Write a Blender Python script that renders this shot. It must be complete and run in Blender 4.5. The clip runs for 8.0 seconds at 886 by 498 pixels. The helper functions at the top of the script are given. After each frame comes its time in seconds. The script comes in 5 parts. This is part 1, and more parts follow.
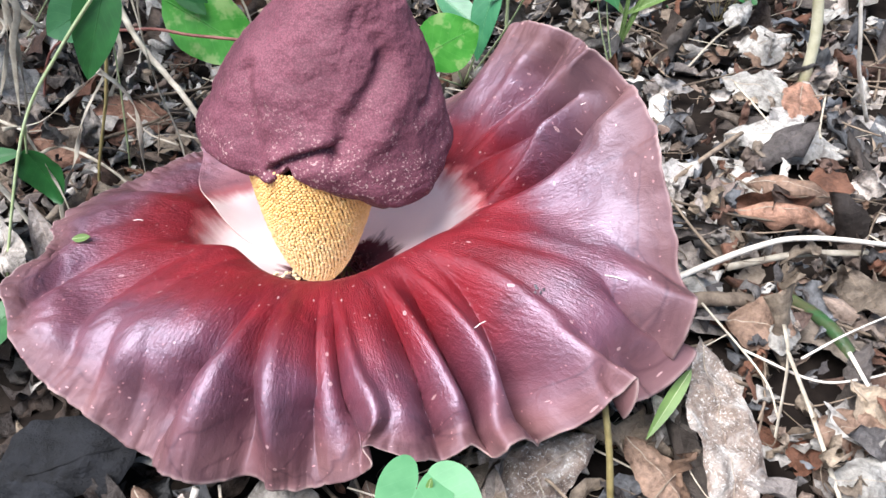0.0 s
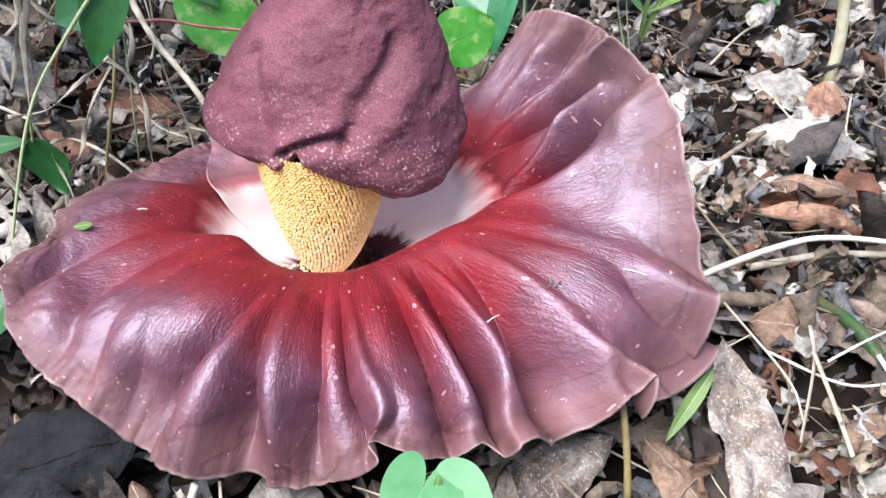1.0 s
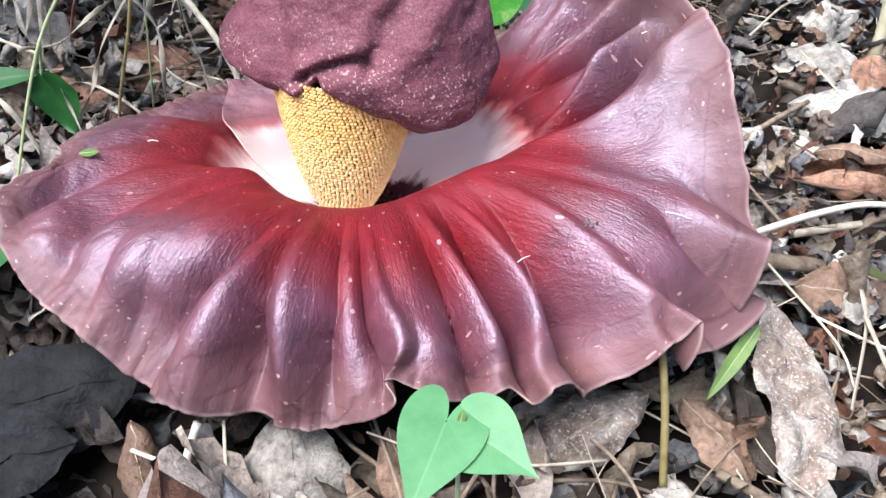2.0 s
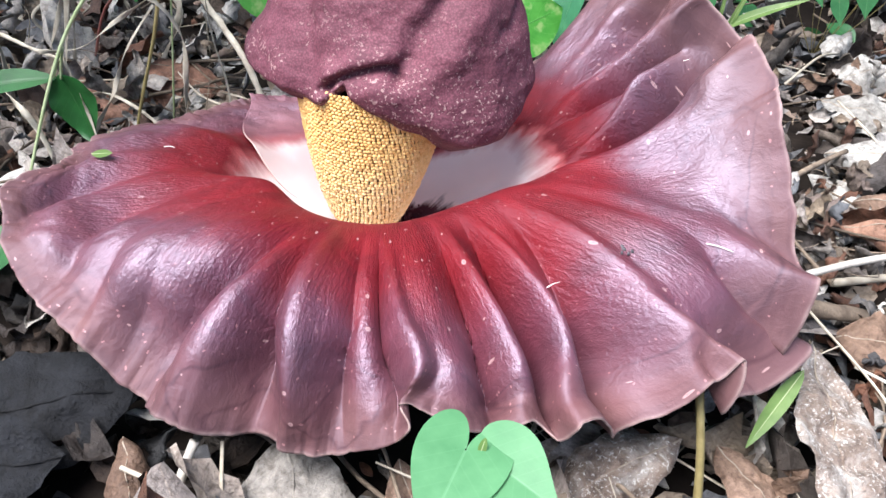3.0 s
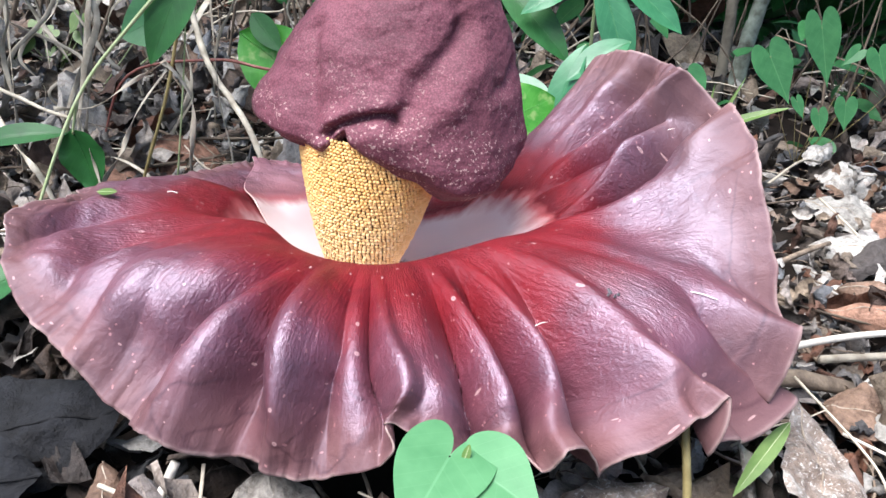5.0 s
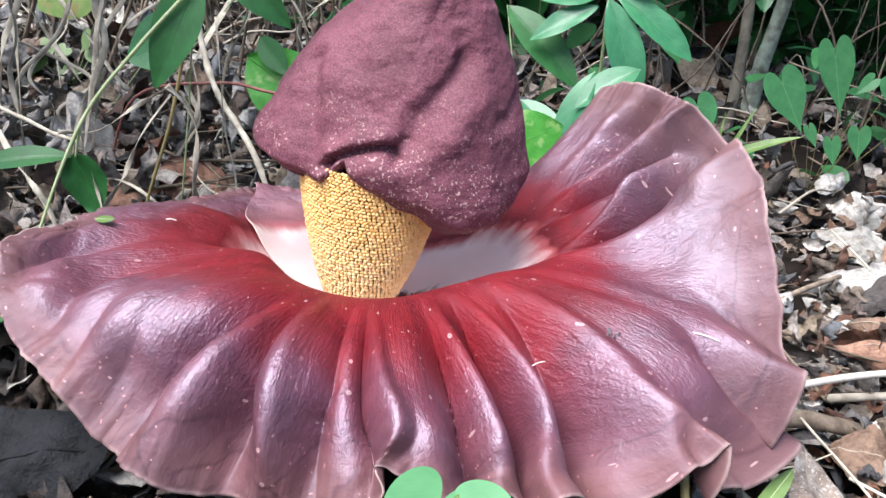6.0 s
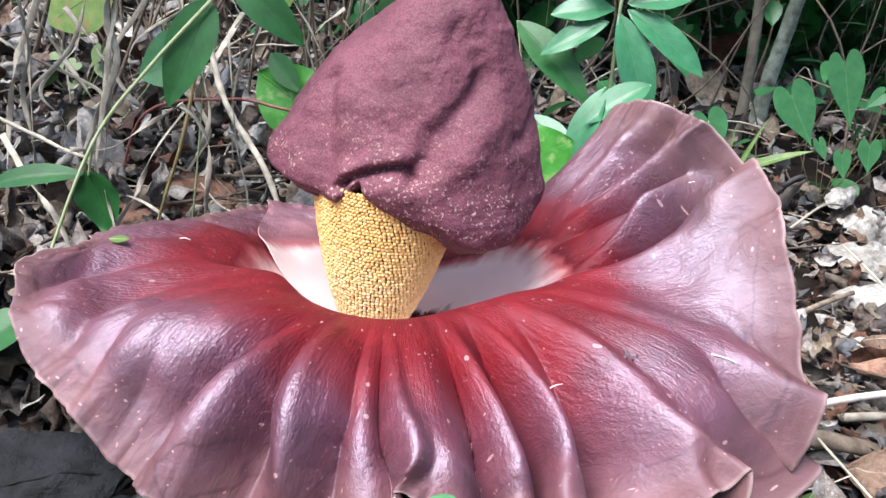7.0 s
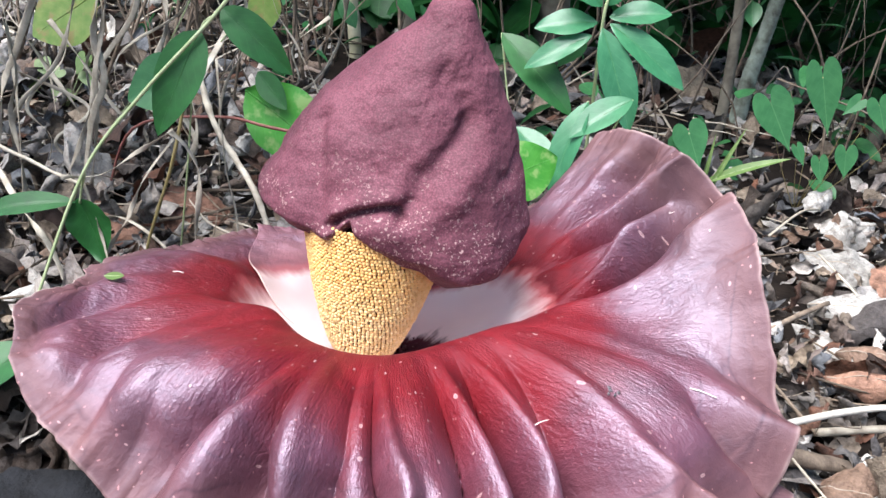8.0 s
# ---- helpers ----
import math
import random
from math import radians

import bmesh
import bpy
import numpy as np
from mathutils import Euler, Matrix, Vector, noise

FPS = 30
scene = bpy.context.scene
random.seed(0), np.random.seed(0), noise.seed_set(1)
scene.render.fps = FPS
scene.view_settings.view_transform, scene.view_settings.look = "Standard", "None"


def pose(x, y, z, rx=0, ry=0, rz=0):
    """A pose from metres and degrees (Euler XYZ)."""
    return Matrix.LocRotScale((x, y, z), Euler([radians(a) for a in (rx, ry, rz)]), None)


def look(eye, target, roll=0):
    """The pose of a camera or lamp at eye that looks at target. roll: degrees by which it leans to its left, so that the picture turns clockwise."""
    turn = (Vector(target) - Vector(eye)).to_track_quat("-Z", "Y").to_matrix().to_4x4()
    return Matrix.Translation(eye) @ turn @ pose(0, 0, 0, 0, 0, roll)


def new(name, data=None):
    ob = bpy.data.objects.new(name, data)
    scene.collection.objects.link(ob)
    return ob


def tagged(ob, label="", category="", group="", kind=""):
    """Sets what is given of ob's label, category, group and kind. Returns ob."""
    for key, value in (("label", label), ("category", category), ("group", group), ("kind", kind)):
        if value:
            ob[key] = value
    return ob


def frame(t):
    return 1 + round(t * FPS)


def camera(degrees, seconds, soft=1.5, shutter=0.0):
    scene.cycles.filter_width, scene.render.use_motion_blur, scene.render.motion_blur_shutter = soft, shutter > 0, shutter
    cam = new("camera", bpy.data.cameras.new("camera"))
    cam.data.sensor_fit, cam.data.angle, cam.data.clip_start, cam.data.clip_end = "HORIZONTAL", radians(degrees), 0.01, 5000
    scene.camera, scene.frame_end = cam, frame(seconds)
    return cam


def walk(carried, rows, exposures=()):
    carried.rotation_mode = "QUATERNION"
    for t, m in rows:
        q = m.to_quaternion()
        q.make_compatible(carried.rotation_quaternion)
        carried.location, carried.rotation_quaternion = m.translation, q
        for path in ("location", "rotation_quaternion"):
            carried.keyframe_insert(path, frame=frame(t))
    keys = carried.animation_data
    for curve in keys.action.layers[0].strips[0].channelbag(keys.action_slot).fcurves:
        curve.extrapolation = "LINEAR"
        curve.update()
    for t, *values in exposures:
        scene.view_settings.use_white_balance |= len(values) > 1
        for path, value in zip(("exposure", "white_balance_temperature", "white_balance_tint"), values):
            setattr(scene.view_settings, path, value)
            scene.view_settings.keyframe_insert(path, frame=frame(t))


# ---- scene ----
cam = camera(56.4, 8.0)
PATH = [
    (0, (0.0852, -0.3878, 0.3957), (0.0520, 0.0027, 0.0852), 3.25),
    (0.5, (0.0906, -0.3877, 0.3869), (0.0528, 0.0038, 0.0781), 3.07),
    (1, (0.0871, -0.3806, 0.3770), (0.0439, 0.0124, 0.0710), 2.96),
    (1.5, (0.0841, -0.3788, 0.3545), (0.0355, 0.0154, 0.0508), 3.06),
    (1.7, (0.0856, -0.3799, 0.3436), (0.0347, 0.0144, 0.0404), 3.12),
    (2.8, (0.0764, -0.3689, 0.3029), (0.0133, 0.0350, 0.0149), 5.69),
    (3, (0.0784, -0.3681, 0.3009), (0.0116, 0.0425, 0.0235), 5.72),
    (3.5, (0.0820, -0.3772, 0.2899), (0.0080, 0.0502, 0.0413), 5.90),
    (4, (0.0883, -0.3901, 0.2824), (0.0113, 0.0506, 0.0591), 6.35),
    (4.2, (0.0886, -0.3937, 0.2757), (0.0124, 0.0491, 0.0565), 6.86),
    (5.3, (0.0889, -0.3953, 0.2699), (0.0097, 0.0520, 0.0611), 7.51),
    (5.5, (0.0917, -0.3909, 0.2736), (0.0099, 0.0566, 0.0662), 7.68),
    (6, (0.0926, -0.3846, 0.2770), (0.0058, 0.0638, 0.0735), 7.81),
    (6.5, (0.0917, -0.3849, 0.2740), (0.0023, 0.0645, 0.0739), 7.67),
    (7, (0.0854, -0.3822, 0.2805), (-0.0048, 0.0677, 0.0818), 7.66),
    (7.5, (0.0838, -0.3829, 0.2936), (-0.0033, 0.0661, 0.0915), 7.60),
    (8, (0.0790, -0.3831, 0.3115), (0.0010, 0.0647, 0.1032), 7.93),
]
walk(cam, [(t, look(eye, target, roll)) for t, eye, target, roll in PATH])

# ---- world and light ----
world = bpy.data.worlds.new("sky")
scene.world = world
world.use_nodes = True
wt = world.node_tree
sky = wt.nodes.new("ShaderNodeTexSky")
sky.sky_type, sky.sun_disc = "NISHITA", False
SUN_UP, SUN_ROUND = 62.0, 224.0
sky.sun_elevation, sky.sun_rotation = radians(SUN_UP), radians(SUN_ROUND)
sky.air_density, sky.dust_density, sky.ozone_density = 1.0, 2.0, 1.2
background = wt.nodes["Background"]
wt.links.new(sky.outputs["Color"], background.inputs["Color"])
background.inputs["Strength"].default_value = 0.12
sun = new("sun", bpy.data.lights.new("sun", "SUN"))
sun.data.energy, sun.data.angle, sun.data.color = 4.7, radians(44), (0.965, 0.965, 1.0)
sun_way = Vector((math.sin(radians(SUN_ROUND)) * math.cos(radians(SUN_UP)), math.cos(radians(SUN_ROUND)) * math.cos(radians(SUN_UP)), math.sin(radians(SUN_UP))))
sun.matrix_world = look(sun_way * 10, (0, 0, 0))
scene.view_settings.exposure = 1.15


# ---- materials ----
def material(name, rough=0.6, spec=0.5):
    m = bpy.data.materials.new(name)
    m.use_nodes = True
    b = m.node_tree.nodes["Principled BSDF"]
    b.inputs["Roughness"].default_value = rough
    b.inputs["Specular IOR Level"].default_value = spec
    return m, m.node_tree, b


def node(tree, kind, **values):
    n = tree.nodes.new(kind)
    for key, value in values.items():
        n.inputs[key.replace("_", " ")].default_value = value
    return n


def coords(tree, output="Object", scale=(1, 1, 1)):
    c = tree.nodes.new("ShaderNodeTexCoord")
    m = tree.nodes.new("ShaderNodeMapping")
    m.inputs["Scale"].default_value = scale
    tree.links.new(c.outputs[output], m.inputs["Vector"])
    return m.outputs["Vector"]


def noise_tex(tree, vector, scale, detail=4.0, rough=0.55, distortion=0.0):
    n = node(tree, "ShaderNodeTexNoise", Scale=scale, Detail=detail, Roughness=rough, Distortion=distortion)
    tree.links.new(vector, n.inputs["Vector"])
    return n.outputs["Fac"]


def ramp(tree, fac, stops):
    r = tree.nodes.new("ShaderNodeValToRGB")
    while len(r.color_ramp.elements) < len(stops):
        r.color_ramp.elements.new(0.5)
    for e, (at, colour) in zip(r.color_ramp.elements, stops):
        e.position, e.color = at, (*colour, 1)
    tree.links.new(fac, r.inputs["Fac"])
    return r.outputs["Color"]


def mix(tree, fac, a, b, how="MIX"):
    n = tree.nodes.new("ShaderNodeMix")
    n.data_type, n.blend_type = "RGBA", how
    for socket, value in ((n.inputs["Factor"], fac), (n.inputs["A"], a), (n.inputs["B"], b)):
        if isinstance(value, (int, float)):
            socket.default_value = value
        elif isinstance(value, tuple):
            socket.default_value = (*value, 1)
        else:
            tree.links.new(value, socket)
    return n.outputs["Result"]


def maths(tree, how, a, b=0.0):
    n = tree.nodes.new("ShaderNodeMath")
    n.operation = how
    for socket, value in zip(n.inputs, (a, b)):
        if isinstance(value, (int, float)):
            socket.default_value = value
        else:
            tree.links.new(value, socket)
    return n.outputs[0]


def bumped(tree, shader, heights):
    """Bumps one on another: rows of height, strength and distance."""
    last = None
    for height, strength, distance in heights:
        b = node(tree, "ShaderNodeBump", Strength=strength, Distance=distance)
        tree.links.new(height, b.inputs["Height"])
        if last:
            tree.links.new(last, b.inputs["Normal"])
        last = b.outputs["Normal"]
    tree.links.new(last, shader.inputs["Normal"])


def spathe_material():
    m, t, b = material("spathe_skin", 0.36, 1.0)
    b.inputs["Specular Tint"].default_value = (0.84, 0.81, 1.0, 1)
    b.inputs["IOR"].default_value = 1.70
    uv = coords(t, "UV")
    ob = coords(t)
    parts = t.nodes.new("ShaderNodeSeparateXYZ")
    t.links.new(uv, parts.inputs[0])
    blotch = noise_tex(t, ob, 26, 5, 0.6, 0.6)
    streak = noise_tex(t, coords(t, "UV", (120, 5, 1)), 1.0, 4)
    v = maths(t, "ADD", parts.outputs["Y"], maths(t, "MULTIPLY", maths(t, "SUBTRACT", blotch, 0.5), 0.10))
    v = maths(t, "ADD", v, maths(t, "MULTIPLY", maths(t, "SUBTRACT", streak, 0.5), 0.12))
    inner = ramp(t, parts.outputs["X"], [(0.0, (0, 0, 0)), (0.615, (0, 0, 0)), (0.66, (1, 1, 1))])
    back = ramp(t, parts.outputs["X"], [(0.470, (0, 0, 0)), (0.515, (1, 1, 1)), (0.585, (1, 1, 1)), (0.620, (0, 0, 0))])
    outward = ramp(t, v, [(0.40, (0, 0, 0)), (0.54, (1, 1, 1))])
    v = maths(t, "ADD", v, maths(t, "MULTIPLY", back, maths(t, "SUBTRACT", maths(t, "MULTIPLY", outward, 0.13), 0.06)))
    v = maths(t, "MAXIMUM", maths(t, "SUBTRACT", v, maths(t, "MULTIPLY", inner, 0.12)), maths(t, "MINIMUM", v, 0.22))
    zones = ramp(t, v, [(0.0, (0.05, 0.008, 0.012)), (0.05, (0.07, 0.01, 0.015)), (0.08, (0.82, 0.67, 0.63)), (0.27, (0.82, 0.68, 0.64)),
                        (0.36, (0.44, 0.11, 0.11)), (0.42, (0.170, 0.012, 0.017)), (0.54, (0.178, 0.010, 0.014)), (0.63, (0.165, 0.012, 0.018)), (0.70, (0.125, 0.023, 0.036)),
                        (0.84, (0.118, 0.036, 0.046)), (0.93, (0.138, 0.062, 0.062)), (1.0, (0.150, 0.079, 0.075))])
    tint = ramp(t, noise_tex(t, ob, 11, 3), [(0.3, (0.78, 0.74, 0.80)), (0.7, (1.15, 1.1, 1.12))])
    flush = maths(t, "MULTIPLY", inner, ramp(t, v, [(0.30, (0, 0, 0)), (0.42, (0.8, 0.8, 0.8))]))
    zones = mix(t, flush, zones, (0.30, 0.15, 0.165))
    colour = mix(t, 1.0, zones, tint, "MULTIPLY")
    veins = ramp(t, noise_tex(t, coords(t, "UV", (92, 4, 1)), 1.0, 5, 0.6), [(0.35, (0.72, 0.66, 0.72)), (0.6, (1.06, 1.04, 1.05))])
    blade = ramp(t, v, [(0.30, (0, 0, 0)), (0.44, (1, 1, 1))])
    colour = mix(t, maths(t, "MULTIPLY", blade, 0.6), colour, veins, "MULTIPLY")
    # streaky mottling, darker and lighter by noise over the blade
    mottle = ramp(t, noise_tex(t, coords(t, "UV", (46, 7, 1)), 1.0, 6, 0.7, 0.9), [(0.36, (0.48, 0.40, 0.46)), (0.52, (1, 1, 1)), (0.72, (1.14, 1.16, 1.14))])
    colour = mix(t, maths(t, "MULTIPLY", blade, 0.55), colour, mottle, "MULTIPLY")
    cells = node(t, "ShaderNodeTexVoronoi", Scale=1.0)
    cells.voronoi_dimensions = "2D"
    wobble = mix(t, 0.012, ob, noise_colour(t, ob, 60), "ADD")
    flat = coords(t, "UV", (150, 17, 1))
    t.links.new(mix(t, 0.25, flat, noise_colour(t, ob, 60), "ADD"), cells.inputs["Vector"])
    picked = t.nodes.new("ShaderNodeSeparateColor")
    t.links.new(cells.outputs["Color"], picked.inputs["Color"])
    size = maths(t, "MULTIPLY", maths(t, "GREATER_THAN", picked.outputs["Red"], 0.50), maths(t, "ADD", 0.015, maths(t, "MULTIPLY", maths(t, "POWER", picked.outputs["Green"], 2.0), 0.075)))
    spot = ramp(t, maths(t, "SUBTRACT", size, cells.outputs["Distance"]), [(0.0, (0, 0, 0)), (0.018, (1, 1, 1)), (0.045, (0.85, 0.85, 0.85)), (0.09, (0.4, 0.4, 0.4))])
    spot = maths(t, "MULTIPLY", spot, maths(t, "GREATER_THAN", parts.outputs["Y"], 0.42))
    colour = mix(t, maths(t, "MULTIPLY", spot, 0.72), colour, (0.50, 0.31, 0.30))
    fine = node(t, "ShaderNodeTexVoronoi", Scale=170.0)
    t.links.new(wobble, fine.inputs["Vector"])
    fleck = maths(t, "MULTIPLY", maths(t, "LESS_THAN", fine.outputs["Distance"], 0.10), maths(t, "GREATER_THAN", parts.outputs["Y"], 0.4))
    colour = mix(t, maths(t, "MULTIPLY", fleck, 0.35), colour, (0.62, 0.30, 0.30))
    margin = ramp(t, parts.outputs["Y"], [(0.991, (0, 0, 0)), (0.997, (1, 1, 1))])
    margin = maths(t, "MULTIPLY", margin, ramp(t, noise_tex(t, ob, 45, 4), [(0.38, (0.05, 0.05, 0.05)), (0.62, (0.5, 0.5, 0.5))]))
    colour = mix(t, margin, colour, (0.52, 0.38, 0.35))
    # creases that branch over the blade near the margin
    crack = node(t, "ShaderNodeTexVoronoi", Scale=1.0)
    crack.voronoi_dimensions, crack.feature = "2D", "DISTANCE_TO_EDGE"
    t.links.new(mix(t, 1.4, coords(t, "UV", (74, 7, 1)), noise_colour(t, coords(t, "UV", (90, 9, 1)), 1.0), "ADD"), crack.inputs["Vector"])
    crease = ramp(t, crack.outputs["Distance"], [(0.0, (1, 1, 1)), (0.055, (0, 0, 0))])
    crease = maths(t, "MULTIPLY", crease, ramp(t, noise_tex(t, coords(t, "UV", (40, 5, 1)), 1.0, 2), [(0.46, (0, 0, 0)), (0.58, (1, 1, 1))]))
    crease = maths(t, "MULTIPLY", crease, ramp(t, parts.outputs["Y"], [(0.70, (0, 0, 0)), (0.82, (1, 1, 1))]))
    colour = mix(t, maths(t, "MULTIPLY", crease, 0.65), colour, (0.45, 0.34, 0.40), "MULTIPLY")
    t.links.new(colour, b.inputs["Base Color"])
    dull = ramp(t, parts.outputs["Y"], [(0.0, (0.5, 0.5, 0.5)), (0.45, (0.38, 0.38, 0.38)), (0.70, (0.34, 0.34, 0.34)), (0.92, (0.42, 0.42, 0.42)), (1.0, (0.50, 0.50, 0.50))])
    t.links.new(maths(t, "ADD", dull, maths(t, "MULTIPLY", noise_tex(t, ob, 40, 4), 0.22)), b.inputs["Roughness"])
    wrinkle = noise_tex(t, coords(t, "UV", (1300, 34, 1)), 1.0, 4, 0.6, 0.35)
    skin = noise_tex(t, ob, 640, 3, 0.6)
    smooth_edge = ramp(t, parts.outputs["Y"], [(0.72, (1, 1, 1)), (0.90, (0.22, 0.22, 0.22))])
    gloss = ramp(t, parts.outputs["Y"], [(0.40, (0.14, 0.14, 0.14)), (0.58, (0.22, 0.22, 0.22)), (0.69, (0.90, 0.90, 0.90)), (0.82, (0.95, 0.95, 0.95)), (0.95, (0.30, 0.30, 0.30))])
    t.links.new(gloss, b.inputs["Specular IOR Level"])
    soft = lambda height: maths(t, "MULTIPLY", height, maths(t, "ADD", 0.12, maths(t, "MULTIPLY", maths(t, "MULTIPLY", blade, smooth_edge), 0.88)))
    bumped(t, b, [(crease, -0.7, 0.0012), (soft(wrinkle), 0.6, 0.0015), (maths(t, "MULTIPLY", noise_tex(t, ob, 75, 6, 0.65, 1.2), maths(t, "ADD", 0.1, maths(t, "MULTIPLY", blade, 0.9))), 0.22, 0.0030), (soft(skin), 0.7, 0.0006)])
    thin = t.nodes.new("ShaderNodeBsdfTranslucent")
    t.links.new(colour, thin.inputs["Color"])
    tissue = t.nodes.new("ShaderNodeMixShader")
    t.links.new(ramp(t, v, [(0.26, (0.03, 0.03, 0.03)), (0.42, (0.06, 0.06, 0.06))]), tissue.inputs[0])
    t.links.new(b.outputs[0], tissue.inputs[1])
    t.links.new(thin.outputs[0], tissue.inputs[2])
    t.links.new(tissue.outputs[0], t.nodes["Material Output"].inputs["Surface"])
    return m


def noise_colour(tree, vector, scale):
    n = node(tree, "ShaderNodeTexNoise", Scale=scale, Detail=2.0)
    tree.links.new(vector, n.inputs["Vector"])
    return n.outputs["Color"]


def appendix_material():
    m, t, b = material("appendix_skin", 0.72, 0.35)
    ob = coords(t)
    colour = ramp(t, noise_tex(t, ob, 22, 5, 0.6), [(0.3, (0.105, 0.031, 0.046)), (0.55, (0.170, 0.055, 0.077)), (0.8, (0.225, 0.084, 0.109))])
    grain = node(t, "ShaderNodeTexVoronoi", Scale=930.0)
    t.links.new(ob, grain.inputs["Vector"])
    colour = mix(t, 0.7, colour, ramp(t, grain.outputs["Distance"], [(0.0, (1.3, 1.25, 1.25)), (0.75, (0.5, 0.45, 0.48))]), "MULTIPLY")
    flecks = maths(t, "MULTIPLY", maths(t, "GREATER_THAN", noise_tex(t, ob, 560, 3, 0.6), 0.605), maths(t, "GREATER_THAN", noise_tex(t, ob, 40, 3, 0.6), 0.49))
    low = t.nodes.new("ShaderNodeSeparateXYZ")
    t.links.new(ob, low.inputs[0])
    fade = ramp(t, maths(t, "SUBTRACT", 0.185, low.outputs["Z"]), [(0.0, (0.04, 0.04, 0.04)), (0.075, (1, 1, 1))])
    colour = mix(t, maths(t, "MULTIPLY", flecks, maths(t, "MULTIPLY", fade, 0.75)), colour, (0.62, 0.44, 0.40))
    t.links.new(colour, b.inputs["Base Color"])
    bumped(t, b, [(noise_tex(t, ob, 60, 5, 0.6), 0.6, 0.005), (grain.outputs["Distance"], -1.0, 0.0019)])
    return m


def floret_material():
    m, t, b = material("floret_yellow", 0.5, 0.4)
    ob = coords(t)
    pick = t.nodes.new("ShaderNodeObjectInfo")
    isle = t.nodes.new("ShaderNodeNewGeometry")
    r = maths(t, "FRACT", maths(t, "ADD", pick.outputs["Random"], isle.outputs["Random Per Island"]))
    colour = ramp(t, r, [(0.0, (0.76, 0.53, 0.23)), (0.5, (0.81, 0.60, 0.29)), (1.0, (0.85, 0.66, 0.36))])
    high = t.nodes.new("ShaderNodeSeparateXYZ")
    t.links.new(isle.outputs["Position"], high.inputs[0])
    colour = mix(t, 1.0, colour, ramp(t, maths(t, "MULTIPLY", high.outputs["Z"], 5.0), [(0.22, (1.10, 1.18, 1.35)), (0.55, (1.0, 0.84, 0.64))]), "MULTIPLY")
    colour = mix(t, 0.4, colour, ramp(t, noise_tex(t, ob, 300, 3), [(0.3, (0.7, 0.6, 0.5)), (0.6, (1.05, 1.05, 1.05))]), "MULTIPLY")
    t.links.new(colour, b.inputs["Base Color"])
    b.inputs["Subsurface Weight"].default_value = 0.0
    return m


def plain_material(name, dark, light, scale=60, rough=0.6, bump=0.4, spec=0.4, random_tone=0.0):
    """A mottled surface; random_tone: how far each piece differs in brightness."""
    m, t, b = material(name, rough, spec)
    ob = coords(t)
    colour = ramp(t, noise_tex(t, ob, scale, 5, 0.6), [(0.3, dark), (0.7, light)])
    if random_tone:
        pick = t.nodes.new("ShaderNodeObjectInfo")
        isle = t.nodes.new("ShaderNodeNewGeometry")
        r = maths(t, "FRACT", maths(t, "ADD", pick.outputs["Random"], isle.outputs["Random Per Island"]))
        low, high = 1 - random_tone, 1 + random_tone
        colour = mix(t, 1.0, colour, ramp(t, r, [(0.0, (low, low, low)), (1.0, (high, high, high))]), "MULTIPLY")
    t.links.new(colour, b.inputs["Base Color"])
    bumped(t, b, [(noise_tex(t, ob, scale * 4, 4), bump, 0.001)])
    return m


def leaf_material(name, dark, light, rib, rough=0.4, through_light=0.25, blotch=None):
    """A living leaf with midrib and side veins along its UV."""
    m, t, b = material(name, rough, 0.5)
    uv = coords(t, "UV")
    parts = t.nodes.new("ShaderNodeSeparateXYZ")
    t.links.new(uv, parts.inputs[0])
    off = maths(t, "ABSOLUTE", maths(t, "SUBTRACT", parts.outputs["X"], 0.5))
    ob = coords(t)
    colour = ramp(t, noise_tex(t, ob, 70, 4), [(0.3, dark), (0.7, light)])
    if blotch:
        colour = mix(t, ramp(t, noise_tex(t, ob, 55, 3), [(0.52, (0, 0, 0)), (0.60, (0.8, 0.8, 0.8))]), colour, blotch)
    slant = maths(t, "SUBTRACT", parts.outputs["Y"], maths(t, "MULTIPLY", off, 0.55))
    side = maths(t, "LESS_THAN", maths(t, "ABSOLUTE", maths(t, "SUBTRACT", maths(t, "FRACT", maths(t, "MULTIPLY", slant, 8.0)), 0.5)), 0.045)
    mid = maths(t, "LESS_THAN", off, 0.014)
    lines = maths(t, "MAXIMUM", mid, maths(t, "MULTIPLY", side, 0.3))
    colour = mix(t, maths(t, "MULTIPLY", lines, 0.35), colour, rib)
    t.links.new(colour, b.inputs["Base Color"])
    soft = t.nodes.new("ShaderNodeBsdfTranslucent")
    t.links.new(colour, soft.inputs["Color"])
    blend = t.nodes.new("ShaderNodeMixShader")
    blend.inputs[0].default_value = through_light
    t.links.new(b.outputs[0], blend.inputs[1])
    t.links.new(soft.outputs[0], blend.inputs[2])
    t.links.new(blend.outputs[0], t.nodes["Material Output"].inputs["Surface"])
    bumped(t, b, [(lines, -0.4, 0.0006), (noise_tex(t, ob, 160, 3), 0.25, 0.0008)])
    return m


